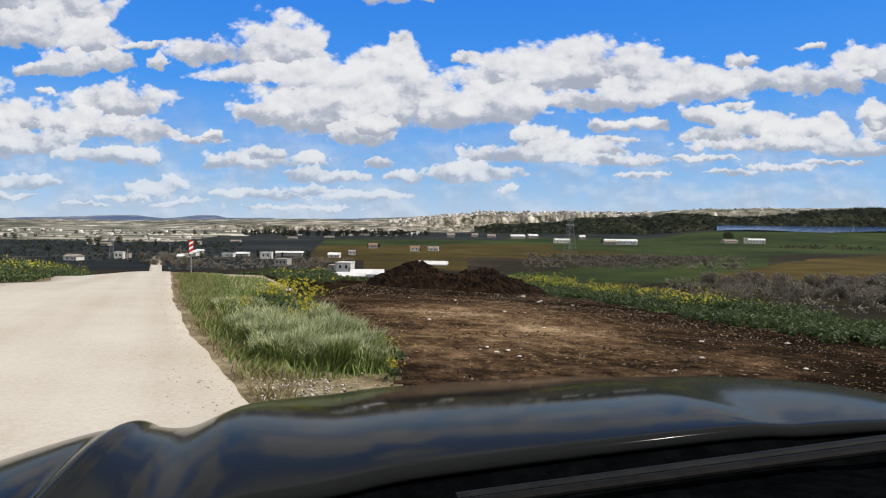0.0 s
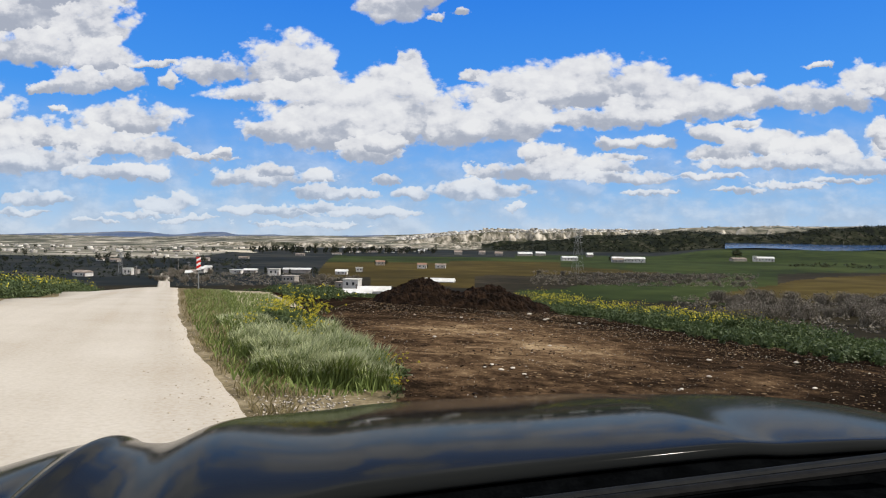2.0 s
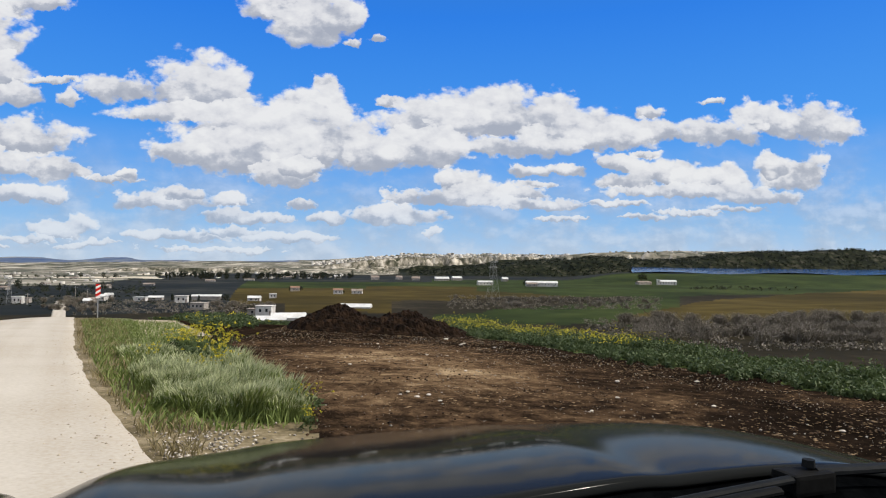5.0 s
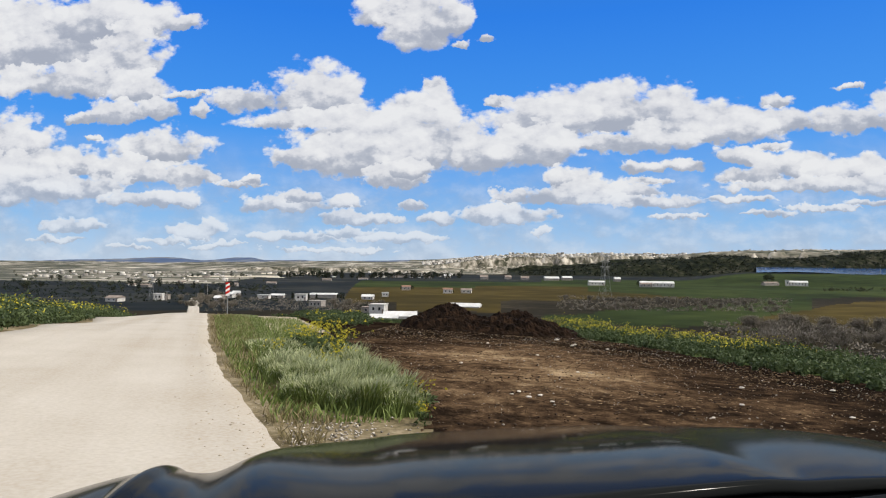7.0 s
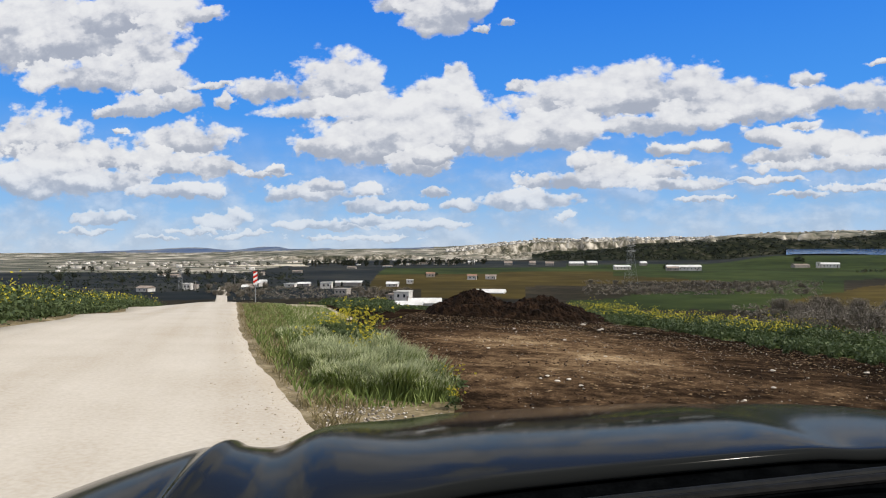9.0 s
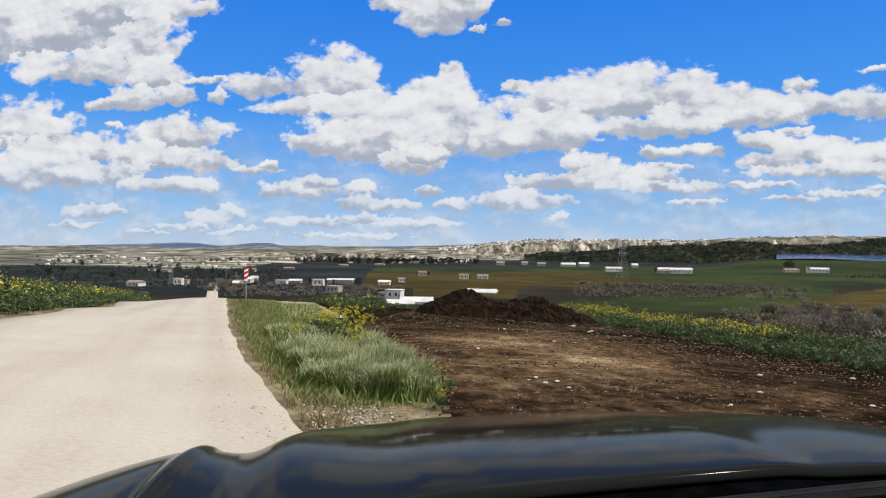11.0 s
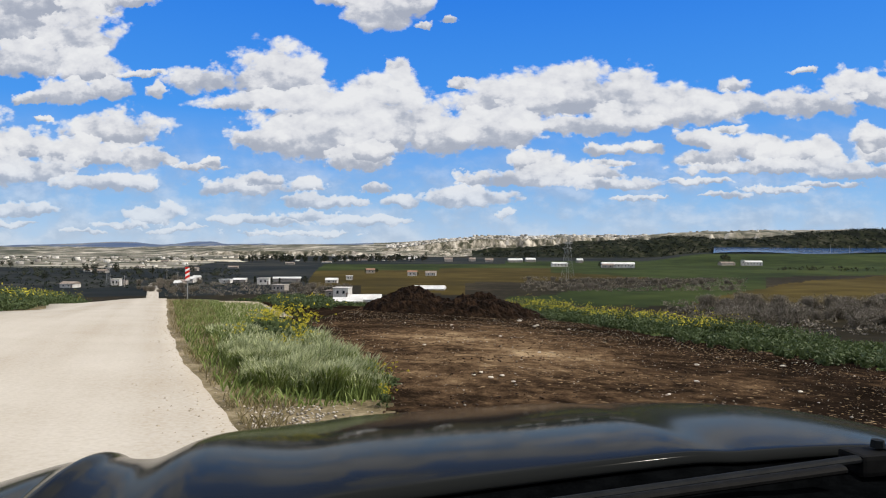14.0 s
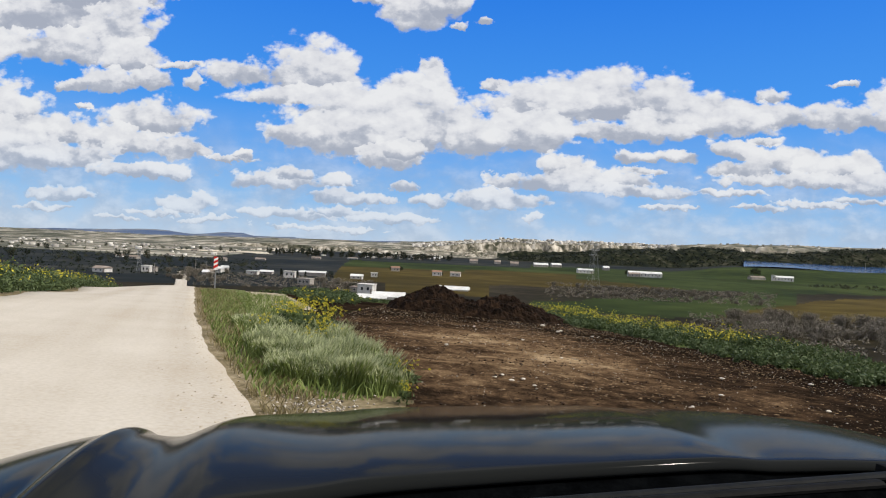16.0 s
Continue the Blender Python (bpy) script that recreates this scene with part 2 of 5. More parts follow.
def leafy(name, a, b2, rough=0.6, trans=0.25, patch=0.0):
    """Leaves, stems and petals: colour varies from clump to clump, light shines through a little."""
    m, N, L, b = material(name, rough, 0.0, 0.25)
    geo = N.new("ShaderNodeNewGeometry")
    cr = N.new("ShaderNodeValToRGB")
    e = cr.color_ramp.elements
    e[0].color, e[1].color = (*a, 1), (*b2, 1)
    pick = geo.outputs["Random Per Island"]
    if patch:
        n = N.new("ShaderNodeTexNoise")
        n.inputs["Scale"].default_value, n.inputs["Detail"].default_value = 2.2, 3.0
        L.new(geo.outputs["Position"], n.inputs["Vector"])
        spread = N.new("ShaderNodeMapRange")
        spread.inputs[1].default_value, spread.inputs[2].default_value = 0.32, 0.68
        L.new(n.outputs[0], spread.inputs[0])
        mp = N.new("ShaderNodeMix")
        mp.inputs[0].default_value = patch
        L.new(pick, mp.inputs[2])
        L.new(spread.outputs[0], mp.inputs[3])
        pick = mp.outputs[0]
    L.new(pick, cr.inputs[0])
    L.new(cr.outputs[0], b.inputs["Base Color"])
    t = N.new("ShaderNodeBsdfTranslucent")
    L.new(cr.outputs[0], t.inputs[0])
    mx = N.new("ShaderNodeMixShader")
    mx.inputs[0].default_value = trans
    L.new(b.outputs[0], mx.inputs[1])
    L.new(t.outputs[0], mx.inputs[2])
    L.new(mx.outputs[0], N["Material Output"].inputs[0])
    return m


def soil_surface():
    """Dark trodden soil and manure with rusty straw-strewn patches, clods and grit."""
    m, N, L, b = material("dark_soil", 1.0, 0.0, 0.0)
    geo = N.new("ShaderNodeNewGeometry")
    noises = []
    for scale, detail, rough in ((0.42, 5.0, 0.6), (3.4, 8.0, 0.72), (30.0, 5.0, 0.65)):
        n = N.new("ShaderNodeTexNoise")
        n.inputs["Scale"].default_value, n.inputs["Detail"].default_value, n.inputs["Roughness"].default_value = scale, detail, rough
        L.new(geo.outputs["Position"], n.inputs["Vector"])
        noises.append(n.outputs[0])
    # the middle of the lot, where straw was spread and trodden in
    off = N.new("ShaderNodeVectorMath")
    off.operation = "MULTIPLY_ADD"
    L.new(geo.outputs["Position"], off.inputs[0])
    off.inputs[1].default_value, off.inputs[2].default_value = (1 / 4.6, 1 / 8.5, 0.0), (-0.8 / 4.6, -14.0 / 8.5, 0.0)
    ln = N.new("ShaderNodeVectorMath")
    ln.operation = "LENGTH"
    L.new(off.outputs[0], ln.inputs[0])
    strewn = N.new("ShaderNodeMapRange")
    L.new(ln.outputs["Value"], strewn.inputs[0])
    for i, v in ((1, 0.25), (2, 1.35), (3, 0.115), (4, -0.050)):
        strewn.inputs[i].default_value = v
    total = strewn.outputs[0]
    for o, f in zip(noises, (0.38, 0.42, 0.20)):
        n = N.new("ShaderNodeMath")
        n.operation = "MULTIPLY_ADD"
        L.new(o, n.inputs[0])
        n.inputs[1].default_value = f
        L.new(total, n.inputs[2])
        total = n.outputs[0]
    cr = N.new("ShaderNodeValToRGB")
    L.new(total, cr.inputs[0])
    e = cr.color_ramp.elements
    e[0].position, e[0].color = 0.40, (0.008, 0.0058, 0.0042, 1)
    e[1].position, e[1].color = 0.72, (0.34, 0.25, 0.15, 1)
    for p, c in ((0.485, (0.019, 0.0130, 0.0092, 1)), (0.545, (0.054, 0.034, 0.020, 1)), (0.62, (0.138, 0.090, 0.051, 1))):
        e.new(p).color = c
    L.new(cr.outputs[0], b.inputs["Base Color"])
    relief = None
    for o, strength, dist in ((noises[1], 0.55, 0.07), (noises[2], 0.8, 0.02)):
        bp = N.new("ShaderNodeBump")
        bp.inputs["Strength"].default_value, bp.inputs["Distance"].default_value = strength, dist
        L.new(o, bp.inputs["Height"])
        if relief:
            L.new(relief, bp.inputs["Normal"])
        relief = bp.outputs[0]
    L.new(relief, b.inputs["Normal"])
    return m


M_SOIL = soil_surface()


def road_surface():
    """Pale dusty surface: grain, blotches and faint wheel streaks along the road."""
    m, N, L, b = material("pale_road", 1.0, 0.0, 0.05)
    geo = N.new("ShaderNodeNewGeometry")
    turn = N.new("ShaderNodeMapping")
    turn.inputs["Rotation"].default_value = (0, 0, radians(-23.3))
    L.new(geo.outputs["Position"], turn.inputs["Vector"])
    along = N.new("ShaderNodeMapping")
    along.inputs["Scale"].default_value = (1.5, 0.05, 1.0)
    L.new(turn.outputs[0], along.inputs["Vector"])
    outs = []
    for src, scale, detail in ((along, 1.0, 5.0), (turn, 0.7, 8.0), (turn, 24.0, 6.0)):
        n = N.new("ShaderNodeTexNoise")
        n.inputs["Scale"].default_value, n.inputs["Detail"].default_value = scale, detail
        L.new(src.outputs[0], n.inputs["Vector"])
        outs.append(n.outputs[0])
    mixes = outs[0]
    for o, f in ((outs[1], 0.4), (outs[2], 0.35)):
        mx = N.new("ShaderNodeMix")
        mx.inputs[0].default_value = f
        L.new(mixes, mx.inputs[2])
        L.new(o, mx.inputs[3])
        mixes = mx.outputs[0]
    cr = N.new("ShaderNodeValToRGB")
    L.new(mixes, cr.inputs[0])
    el = cr.color_ramp.elements
    el[0].position, el[0].color = 0.36, (0.37, 0.325, 0.262, 1)
    el[1].position, el[1].color = 0.62, (0.48, 0.445, 0.39, 1)
    mid = el.new(0.48)
    mid.color = (0.42, 0.383, 0.328, 1)
    L.new(cr.outputs[0], b.inputs["Base Color"])
    bp = N.new("ShaderNodeBump")
    bp.inputs["Strength"].default_value, bp.inputs["Distance"].default_value = 0.16, 0.015
    L.new(outs[2], bp.inputs["Height"])
    L.new(bp.outputs[0], b.inputs["Normal"])
    return m


M_ROAD = road_surface()
M_VERGE = noisy("verge_soil", [(0.085, 0.070, 0.038), (0.17, 0.138, 0.082), (0.30, 0.25, 0.165)], 1.5, bump=0.7, fine=20)
M_TRACK = noisy("farm_track", [(0.25, 0.21, 0.15), (0.36, 0.31, 0.23), (0.45, 0.39, 0.30)], 1.2, bump=0.5, fine=12)
M_TURF = noisy("turf", [(0.03, 0.05, 0.015), (0.055, 0.085, 0.022), (0.10, 0.12, 0.035)], 0.8, bump=0.8, fine=14)
M_GREENFIELD = noisy("green_field", [(0.013, 0.020, 0.005), (0.024, 0.036, 0.008), (0.042, 0.053, 0.013)], 0.009, fine=0.06, stretch=(1, 0.8, 1))
M_BROWNFIELD = noisy("ploughed_field", [(0.028, 0.022, 0.004), (0.048, 0.035, 0.007), (0.078, 0.058, 0.014)], 0.009, fine=0.06, stretch=(0.7, 0.8, 1))
M_SCRUB = noisy("scrub_land", [(0.010, 0.0085, 0.004), (0.019, 0.0155, 0.008), (0.040, 0.033, 0.019)], 0.02, fine=0.15)
# orchard land darkened and blued in its colour for the cloud shadow on it
M_SHADED_ORCHARD = noisy("shaded_orchard", [(0.007, 0.010, 0.012), (0.014, 0.017, 0.017), (0.040, 0.040, 0.034)], 0.012, fine=0.07, stretch=(0.6, 0.8, 1))
M_PALE = noisy("pale_hill_land", [(0.034, 0.042, 0.030), (0.085, 0.086, 0.066), (0.20, 0.186, 0.150), (0.48, 0.445, 0.38)], 0.005, fine=0.02, stretch=(0.7, 0.7, 1.0), fine_mix=0.5)
M_CLIFF = noisy("chalk_cliff", [(0.03, 0.035, 0.022), (0.09, 0.085, 0.062), (0.27, 0.245, 0.20), (0.52, 0.48, 0.41)], 0.012, fine=0.05, stretch=(1.6, 1.0, 0.5), fine_mix=0.5)
# ridge colour lowered to hold the cloud shadow lying over it
M_RIDGE = noisy("shaded_wooded_ridge", [(0.004, 0.006, 0.005), (0.009, 0.012, 0.007), (0.019, 0.022, 0.011), (0.055, 0.052, 0.038)], 0.014, fine=0.06, stretch=(1.7, 1.0, 0.5), fine_mix=0.5)
M_QUARRY = noisy("chalk_quarry", [(0.22, 0.20, 0.15), (0.50, 0.45, 0.36), (0.66, 0.60, 0.50)], 0.02, fine=0.08)
# blue of distance haze and cloud shadow, put into the far hills' colour
M_FARHILL = noisy("hazed_far_hill", [(0.045, 0.075, 0.15), (0.08, 0.11, 0.18), (0.19, 0.20, 0.21)], 0.002, fine=0.01)


# ---- ground ----
RX, RY = math.sin(radians(-23.3)), math.cos(radians(-23.3))      # the road's direction
def sm(v, lo, hi):
    t = np.clip((np.asarray(v, float) - lo) / (hi - lo), 0, 1)
    return t * t * (3 - 2 * t)


def fbm(x, y, s, seed=0.0, octaves=4):
    out, amp, fr = np.zeros_like(x, float), 1.0, s
    for k in range(octaves):
        a, b, c = 12.9 + seed, 4.1 * (k + 1) + seed, 1.7 * k
        out += amp * (np.sin(x * fr * 1.13 + y * fr * 0.71 + a + 1.7 * np.sin(y * fr * 0.9 + b)) * np.cos(y * fr * 1.07 - x * fr * 0.43 + c + 1.3 * np.sin(x * fr * 0.8 + a)))
        amp *= 0.55
        fr *= 2.03
    return out


def road_coords(x, y):
    """Along and across (positive to the right) from the road's right edge near the car."""
    dx, dy = x + 1.83, y - 5.76
    return dx * RX + dy * RY, dx * RY - dy * RX


def lot_right(y):
    """x of the dirt lot's right side."""
    return np.interp(y, [-30, 8, 14.5, 20, 25, 31, 36, 44], [11.0, 9.5, 8.5, 7.6, 6.8, 4.8, 3.4, 2.5])


def verge_width(along):
    """Width of the grass strip between the road and the lot."""
    return np.interp(along, [-30, -1.2, 0.5, 1.6, 4, 6, 15, 25, 40], [0.1, 0.25, 1.55, 1.7, 1.75, 1.9, 3.0, 4.0, 5.0])


def road_edge(along):
    """How far the road's right edge stands off its straight line."""
    return np.interp(along, [-3, 0, 5, 11, 30], [0.35, 0.0, -0.25, -0.34, -0.15])


PLANE_X, PLANE_Y = -0.045, -0.058
VALLEY = -20.0
def height(x, y):
    x, y = np.asarray(x, float), np.asarray(y, float)
    back = sm(-y, -5, 30)
    p = PLANE_X * np.clip(x, -40, 30) * (1 - back) + PLANE_Y * np.clip(y, -20, 60)
    along, across = road_coords(x, y)
    # the edge of the plateau: ahead, and to the right of the lot
    e1 = along - 29.0 - 5.0 * sm(across, 2, 12)
    e2 = x - lot_right(y) - 3.4
    steep = 0.085 + 0.13 * sm(across, 1, 16)
    p = p - 0.42 * sm(along, 10.5, 27) * sm(-across, 0.8, 5.0)
    e = np.maximum(e1 * steep, e2 * 0.26)
    drop = np.where(e > 0, e * e / (np.abs(e) + 0.25), 0)
    near = p - drop
    far = VALLEY + 0.7 * fbm(x, y, 0.006, 3.0)
    k = 2.5
    h = np.clip(0.5 + 0.5 * (near - far) / k, 0, 1)
    z = far * (1 - h) + near * h + k * h * (1 - h)
    z = np.where(y < -20, p, z)
    # far country
    z = z + 13.2 * sm(x / np.maximum(y, 1.0), 0.30, 0.42) * sm(y, 750, 1150)
    yy = np.maximum(y, 1.0)
    q = x / yy
    n = fbm(x, y, 0.0035, 1.0)
    z = z + (30 * sm(y, 1800, 3900) + 3.5 * n * sm(y, 1900, 2600)) * (1 - sm(q, -0.1, 0.05))
    for qc, qw, hh in ((-0.49, 0.075, 30), (-0.60, 0.07, 12), (-0.15, 0.10, 10)):
        z = z + hh * np.exp(-((q - qc) / qw) ** 2) * sm(y, 3600, 4300)
    # two flat-topped hills
    for q0, q1, hh in ((-0.43, -0.32, 24), (-0.305, -0.25, 15)):
        z = z + hh * sm(q, q0, q0 + 0.06) * (1 - sm(q, q1 - 0.03, q1)) * sm(y, 3700, 4200)
    edge = 2300 + 90 * fbm(x, y, 0.009, 5.0) + 60 * fbm(x, y, 0.03, 2.0)
    cl = sm(q, -0.16, 0.08)
    z = z + cl * (34 * sm(y, edge - 60, edge + 40) + 22 * sm(y, edge - 350, edge - 60) + 26 * sm(y, edge + 50, edge + 900) + 3 * n * sm(y, 2300, 2500))
    z = z + 12 * sm(q, -0.45, -0.3) * (1 - sm(q, -0.17, -0.05)) * sm(y, edge - 300, edge - 240)
    ridge = np.interp(q, [0.04, 0.10, 0.187, 0.273, 0.36, 0.44, 0.533, 0.62, 0.68, 0.9], [0, 11, 25, 41, 46, 28, 42, 52, 60, 66])
    z = z + ridge * (1 + 0.10 * fbm(x, y, 0.012, 8.0)) * sm(y, 1560, 1760 + 40 * n) * (1 - 0.9 * sm(y, 1900, 2400))
    z = z + 14 * sm(q, 0.25, 0.5) * sm(y, 2300, 3400) * (1 + 0.15 * n)
    return z


SOIL, VERGE, TURF, TRACK, GREENF, BROWNF, SCRUB, ORCH, PALE, CLIFF, RIDGE, FARHILL, QUARRY = range(13)
GROUND_MATS = [M_SOIL, M_VERGE, M_TURF, M_TRACK, M_GREENFIELD, M_BROWNFIELD, M_SCRUB, M_SHADED_ORCHARD, M_PALE, M_CLIFF, M_RIDGE, M_FARHILL, M_QUARRY]
def cover(x, y, z):
    """Which ground lies where."""
    along, across = road_coords(x, y)
    r = np.hypot(x, y)
    w = 0.12 * fbm(x, y, 2.1, 4.0) + 0.25 * fbm(x, y, 0.5, 9.0)
    c = np.full(x.shape, TURF)
    c[(across > verge_width(along) + w) & (x < lot_right(y) + 2 * w) & (y < 35 + 2 * w)] = SOIL
    c[(across > -5.6) & (across <= verge_width(along) + w)] = VERGE
    c[(along > 16) & (across > 1.6 + 0.05 * (along - 16)) & (across < 3.6 + 0.05 * (along - 16)) & (along < 60)] = TRACK
    far = r > 75
    q = x / np.maximum(y, 1)
    wob = 14 * fbm(x, y, 0.02, 6.0)
    yv = y + wob
    c[far] = SCRUB
    v = far & (y > 0)
    c[v & (yv > 285) & (q > -0.12) & (q < 0.12)] = BROWNF
    c[v & (yv > 270 - 60 * q) & (q >= 0.10) & (q < 0.5)] = GREENF
    c[v & (yv > 230 + 450 * q) & (yv < 430 + 220 * (q - 0.15)) & (q >= 0.04) & (q < 0.42)] = SCRUB
    c[v & (yv > 430 + 220 * (q - 0.15)) & (q >= -0.2) & (q < 0.5)] = BROWNF
    c[v & (yv > 430 + 220 * (q - 0.15)) & (yv > 560 - 420 * (q - 0.15)) & (q >= 0.17)] = GREENF
    c[v & (yv > 700) & (q >= 0.0)] = GREENF
    c[v & (q > 0.38) & (yv > 255) & (yv < 260 + 900 * (q - 0.38))] = BROWNF
    c[v & (yv > 640) & (q > -0.25) & (q < 0.0)] = GREENF
    c[v & (yv > 900) & (q > -0.25) & (q < 0.1)] = ORCH
    # the plain under cloud shadow, drawn by the darkened orchard colour
    c[v & (yv > 300) & (q <= -0.22 + 0.00005 * y)] = ORCH
    c[v & (yv > 690 + 900 * sm(q, -0.42, -0.22)) & (q < -0.22)] = PALE
    c[v & (yv > 1000 + 300 * (q + 0.4)) & (yv < 1170 + 500 * (q + 0.4)) & (q > -0.44 + 0.0006 * wob) & (q < -0.30 + 0.0006 * wob)] = QUARRY
    c[v & (yv > 1380) & (yv < 1560) & (q > -0.33) & (q < -0.14)] = QUARRY
    c[v & (yv > 1150) & (q < 0.6) & (q > -0.24)] = ORCH
    c[(y > 1500 + 4 * wob) & (q < 0.1) & (q > -0.14)] = SCRUB
    c[(y > 1750 + 5 * wob)] = PALE
    c[(y > 1560) & (q > 0.05 + 0.00008 * wob) & (y < 2150)] = RIDGE
    return c


def build_ground():
    az = np.radians(np.concatenate([np.arange(-180, -48, 4.0), np.arange(-48, 48.001, 0.14), np.arange(52, 180, 4.0)]))
    r = np.concatenate([[0.02], np.geomspace(1.0, 1400, 230), np.linspace(1415, 4700, 230), [4980.0]])
    A, R = np.meshgrid(az, r)
    x, y = np.sin(A) * R, np.cos(A) * R
    al, ac = road_coords(x, y)
    LIFT = np.clip(sm(ac - road_edge(al), 0.1, 0.7) + sm(-5.2 - ac, 0, 0.6), 0, 1)
    z = height(x, y) + 0.013 * fbm(x, y, 1.7, 2.0) * sm(R, 3, 8) * (1 - sm(R, 40, 80)) * LIFT
    under = sm(road_edge(al) - ac, 0.15, 0.6) * sm(ac, -5.0, -4.5) * (np.abs(al) < 400)
    z = z - (0.10 + 0.3 * sm(R, 60, 120)) * under
    nr, na = R.shape
    verts = np.stack([x.ravel(), y.ravel(), z.ravel()], 1)
    i, j = np.meshgrid(np.arange(nr - 1), np.arange(na), indexing="ij")
    j2 = (j + 1) % na
    quads = np.stack([i * na + j, i * na + j2, (i + 1) * na + j2, (i + 1) * na + j], -1).reshape(-1, 4)[:, ::-1]
    me = bpy.data.meshes.new("ground")
    me.vertices.add(len(verts))
    me.vertices.foreach_set("co", verts.ravel())
    me.loops.add(quads.size)
    me.loops.foreach_set("vertex_index", quads.ravel().astype(np.int32))
    me.polygons.add(len(quads))
    me.polygons.foreach_set("loop_start", np.arange(0, quads.size, 4, dtype=np.int32))
    c = verts[quads].mean(1)
    kinds = cover(c[:, 0], c[:, 1], c[:, 2])
    e1, e2 = verts[quads[:, 2]] - verts[quads[:, 0]], verts[quads[:, 3]] - verts[quads[:, 1]]
    nrm = np.cross(e1, e2)
    slope = np.hypot(nrm[:, 0], nrm[:, 1]) / np.maximum(np.abs(nrm[:, 2]), 1e-9)
    kinds[(c[:, 1] > 1850) & (slope > 0.22) & (kinds == PALE) & (c[:, 0] < 0.28 * c[:, 1])] = CLIFF
    # steeper far slopes take the haze-blue colour
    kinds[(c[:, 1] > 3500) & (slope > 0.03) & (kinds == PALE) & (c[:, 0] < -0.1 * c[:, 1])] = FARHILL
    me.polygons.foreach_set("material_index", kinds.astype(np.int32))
    me.polygons.foreach_set("use_smooth", np.ones(len(quads), bool))
    me.update(calc_edges=True)
    me.validate()
    for m in GROUND_MATS:
        me.materials.append(m)
    ob = new("ground", me)
    return tagged(ob, "sloping lot, verges, valley fields and hills", "ground", kind="structure")


ground = build_ground()


def mesh_object(name, verts, faces, mats, smooth=False, parent=None, index=None):
    me = bpy.data.meshes.new(name)
    me.from_pydata([tuple(v) for v in verts], [], [tuple(f) for f in faces])
    for m in (mats if isinstance(mats, (list, tuple)) else [mats]):
        me.materials.append(m)
    if index is not None:
        me.polygons.foreach_set("material_index", np.asarray(index, np.int32))
    if smooth:
        me.polygons.foreach_set("use_smooth", np.ones(len(me.polygons), bool))
    me.update()
    ob = new(name, me)
    ob.parent = parent
    return ob


def grid_faces(nu, nv):
    return [(i * nv + j, i * nv + j + 1, (i + 1) * nv + j + 1, (i + 1) * nv + j) for i in range(nu - 1) for j in range(nv - 1)]


def build_road():
    rng = np.random.RandomState(3)
    al = np.concatenate([np.linspace(-30, 70, 401), np.linspace(74, 400, 90)])
    ac = np.array([-5.0, -4.9, -4.2, -3, -2, -1, -0.3, -0.04, 0.06])
    V = []
    for a in al:
        wob = float(road_edge(a)) + 0.018 * math.sin(a * 1.1) + 0.014 * math.sin(a * 2.7 + 1) + 0.010 * math.sin(a * 6.1)
        for k, c in enumerate(ac):
            cc = c + (wob if k >= 6 else 0) + (0.25 * math.sin(a * 0.6) if k < 2 else 0)
            x, y = -1.83 + a * RX + cc * RY, 5.76 + a * RY - cc * RX
            h = float(height(x, y))
            dz = 0.018 if 0 < k < len(ac) - 1 else -0.10
            V.append((x, y, h + dz + (0.0 if a < 70 else 0.25)))
    ob = mesh_object("road", V, [f[::-1] for f in grid_faces(len(al), len(ac))], M_ROAD, True)
    return tagged(ob, "pale dusty road running downhill into the valley", "road", kind="structure")


road = build_road()


# ---- manure heap ----
def build_heap():
    n, m = 150, 90
    V = []
    X, Y = np.meshgrid(np.linspace(-5.6, 6.2, n), np.linspace(-4, 4, m), indexing="ij")
    def bump(cx, cy, rx, ry, h, p=1.5):
        d = np.sqrt(((X - cx) / rx) ** 2 + ((Y - cy) / ry) ** 2)
        return h * np.clip(1 - d, 0, 1) ** (1 / p)
    Z = np.maximum.reduce([bump(-1.75, 0.2, 2.5, 2.6, 1.36), bump(1.35, -0.3, 3.1, 2.6, 1.16), bump(-0.3, 0, 2.6, 2.6, 0.86), bump(-3.0, 0, 1.3, 1.6, 0.42), bump(3.5, 0, 1.5, 1.6, 0.36)])
    rough = 0.10 * fbm(X, Y, 3.0, 1.0) + 0.06 * fbm(X, Y, 9.0, 2.0)
    Z = Z + rough * np.clip(Z * 3, 0, 1) - 0.12
    ox, oy = 0.55, 31.0
    G = height(X + ox, Y + oy)
    V = np.stack([(X + ox).ravel(), (Y + oy).ravel(), (Z + G).ravel()], 1)
    ob = mesh_object("manure_heap", V, [f[::-1] for f in grid_faces(n, m)], M_HEAP, False)
    return tagged(ob, "dark brown crumbly manure heap on the dirt lot", "heap", kind="stuff")


M_HEAP = noisy("dark_manure", [(0.005, 0.0034, 0.0025), (0.013, 0.0082, 0.0055), (0.034, 0.020, 0.012)], 2.0, bump=1.0, fine=18)
heap = build_heap()


# ---- the parked car ----
def empty(name, place):
    ob = new(name)
    ob.location = place
    ob.empty_display_size = 0.1
    return ob


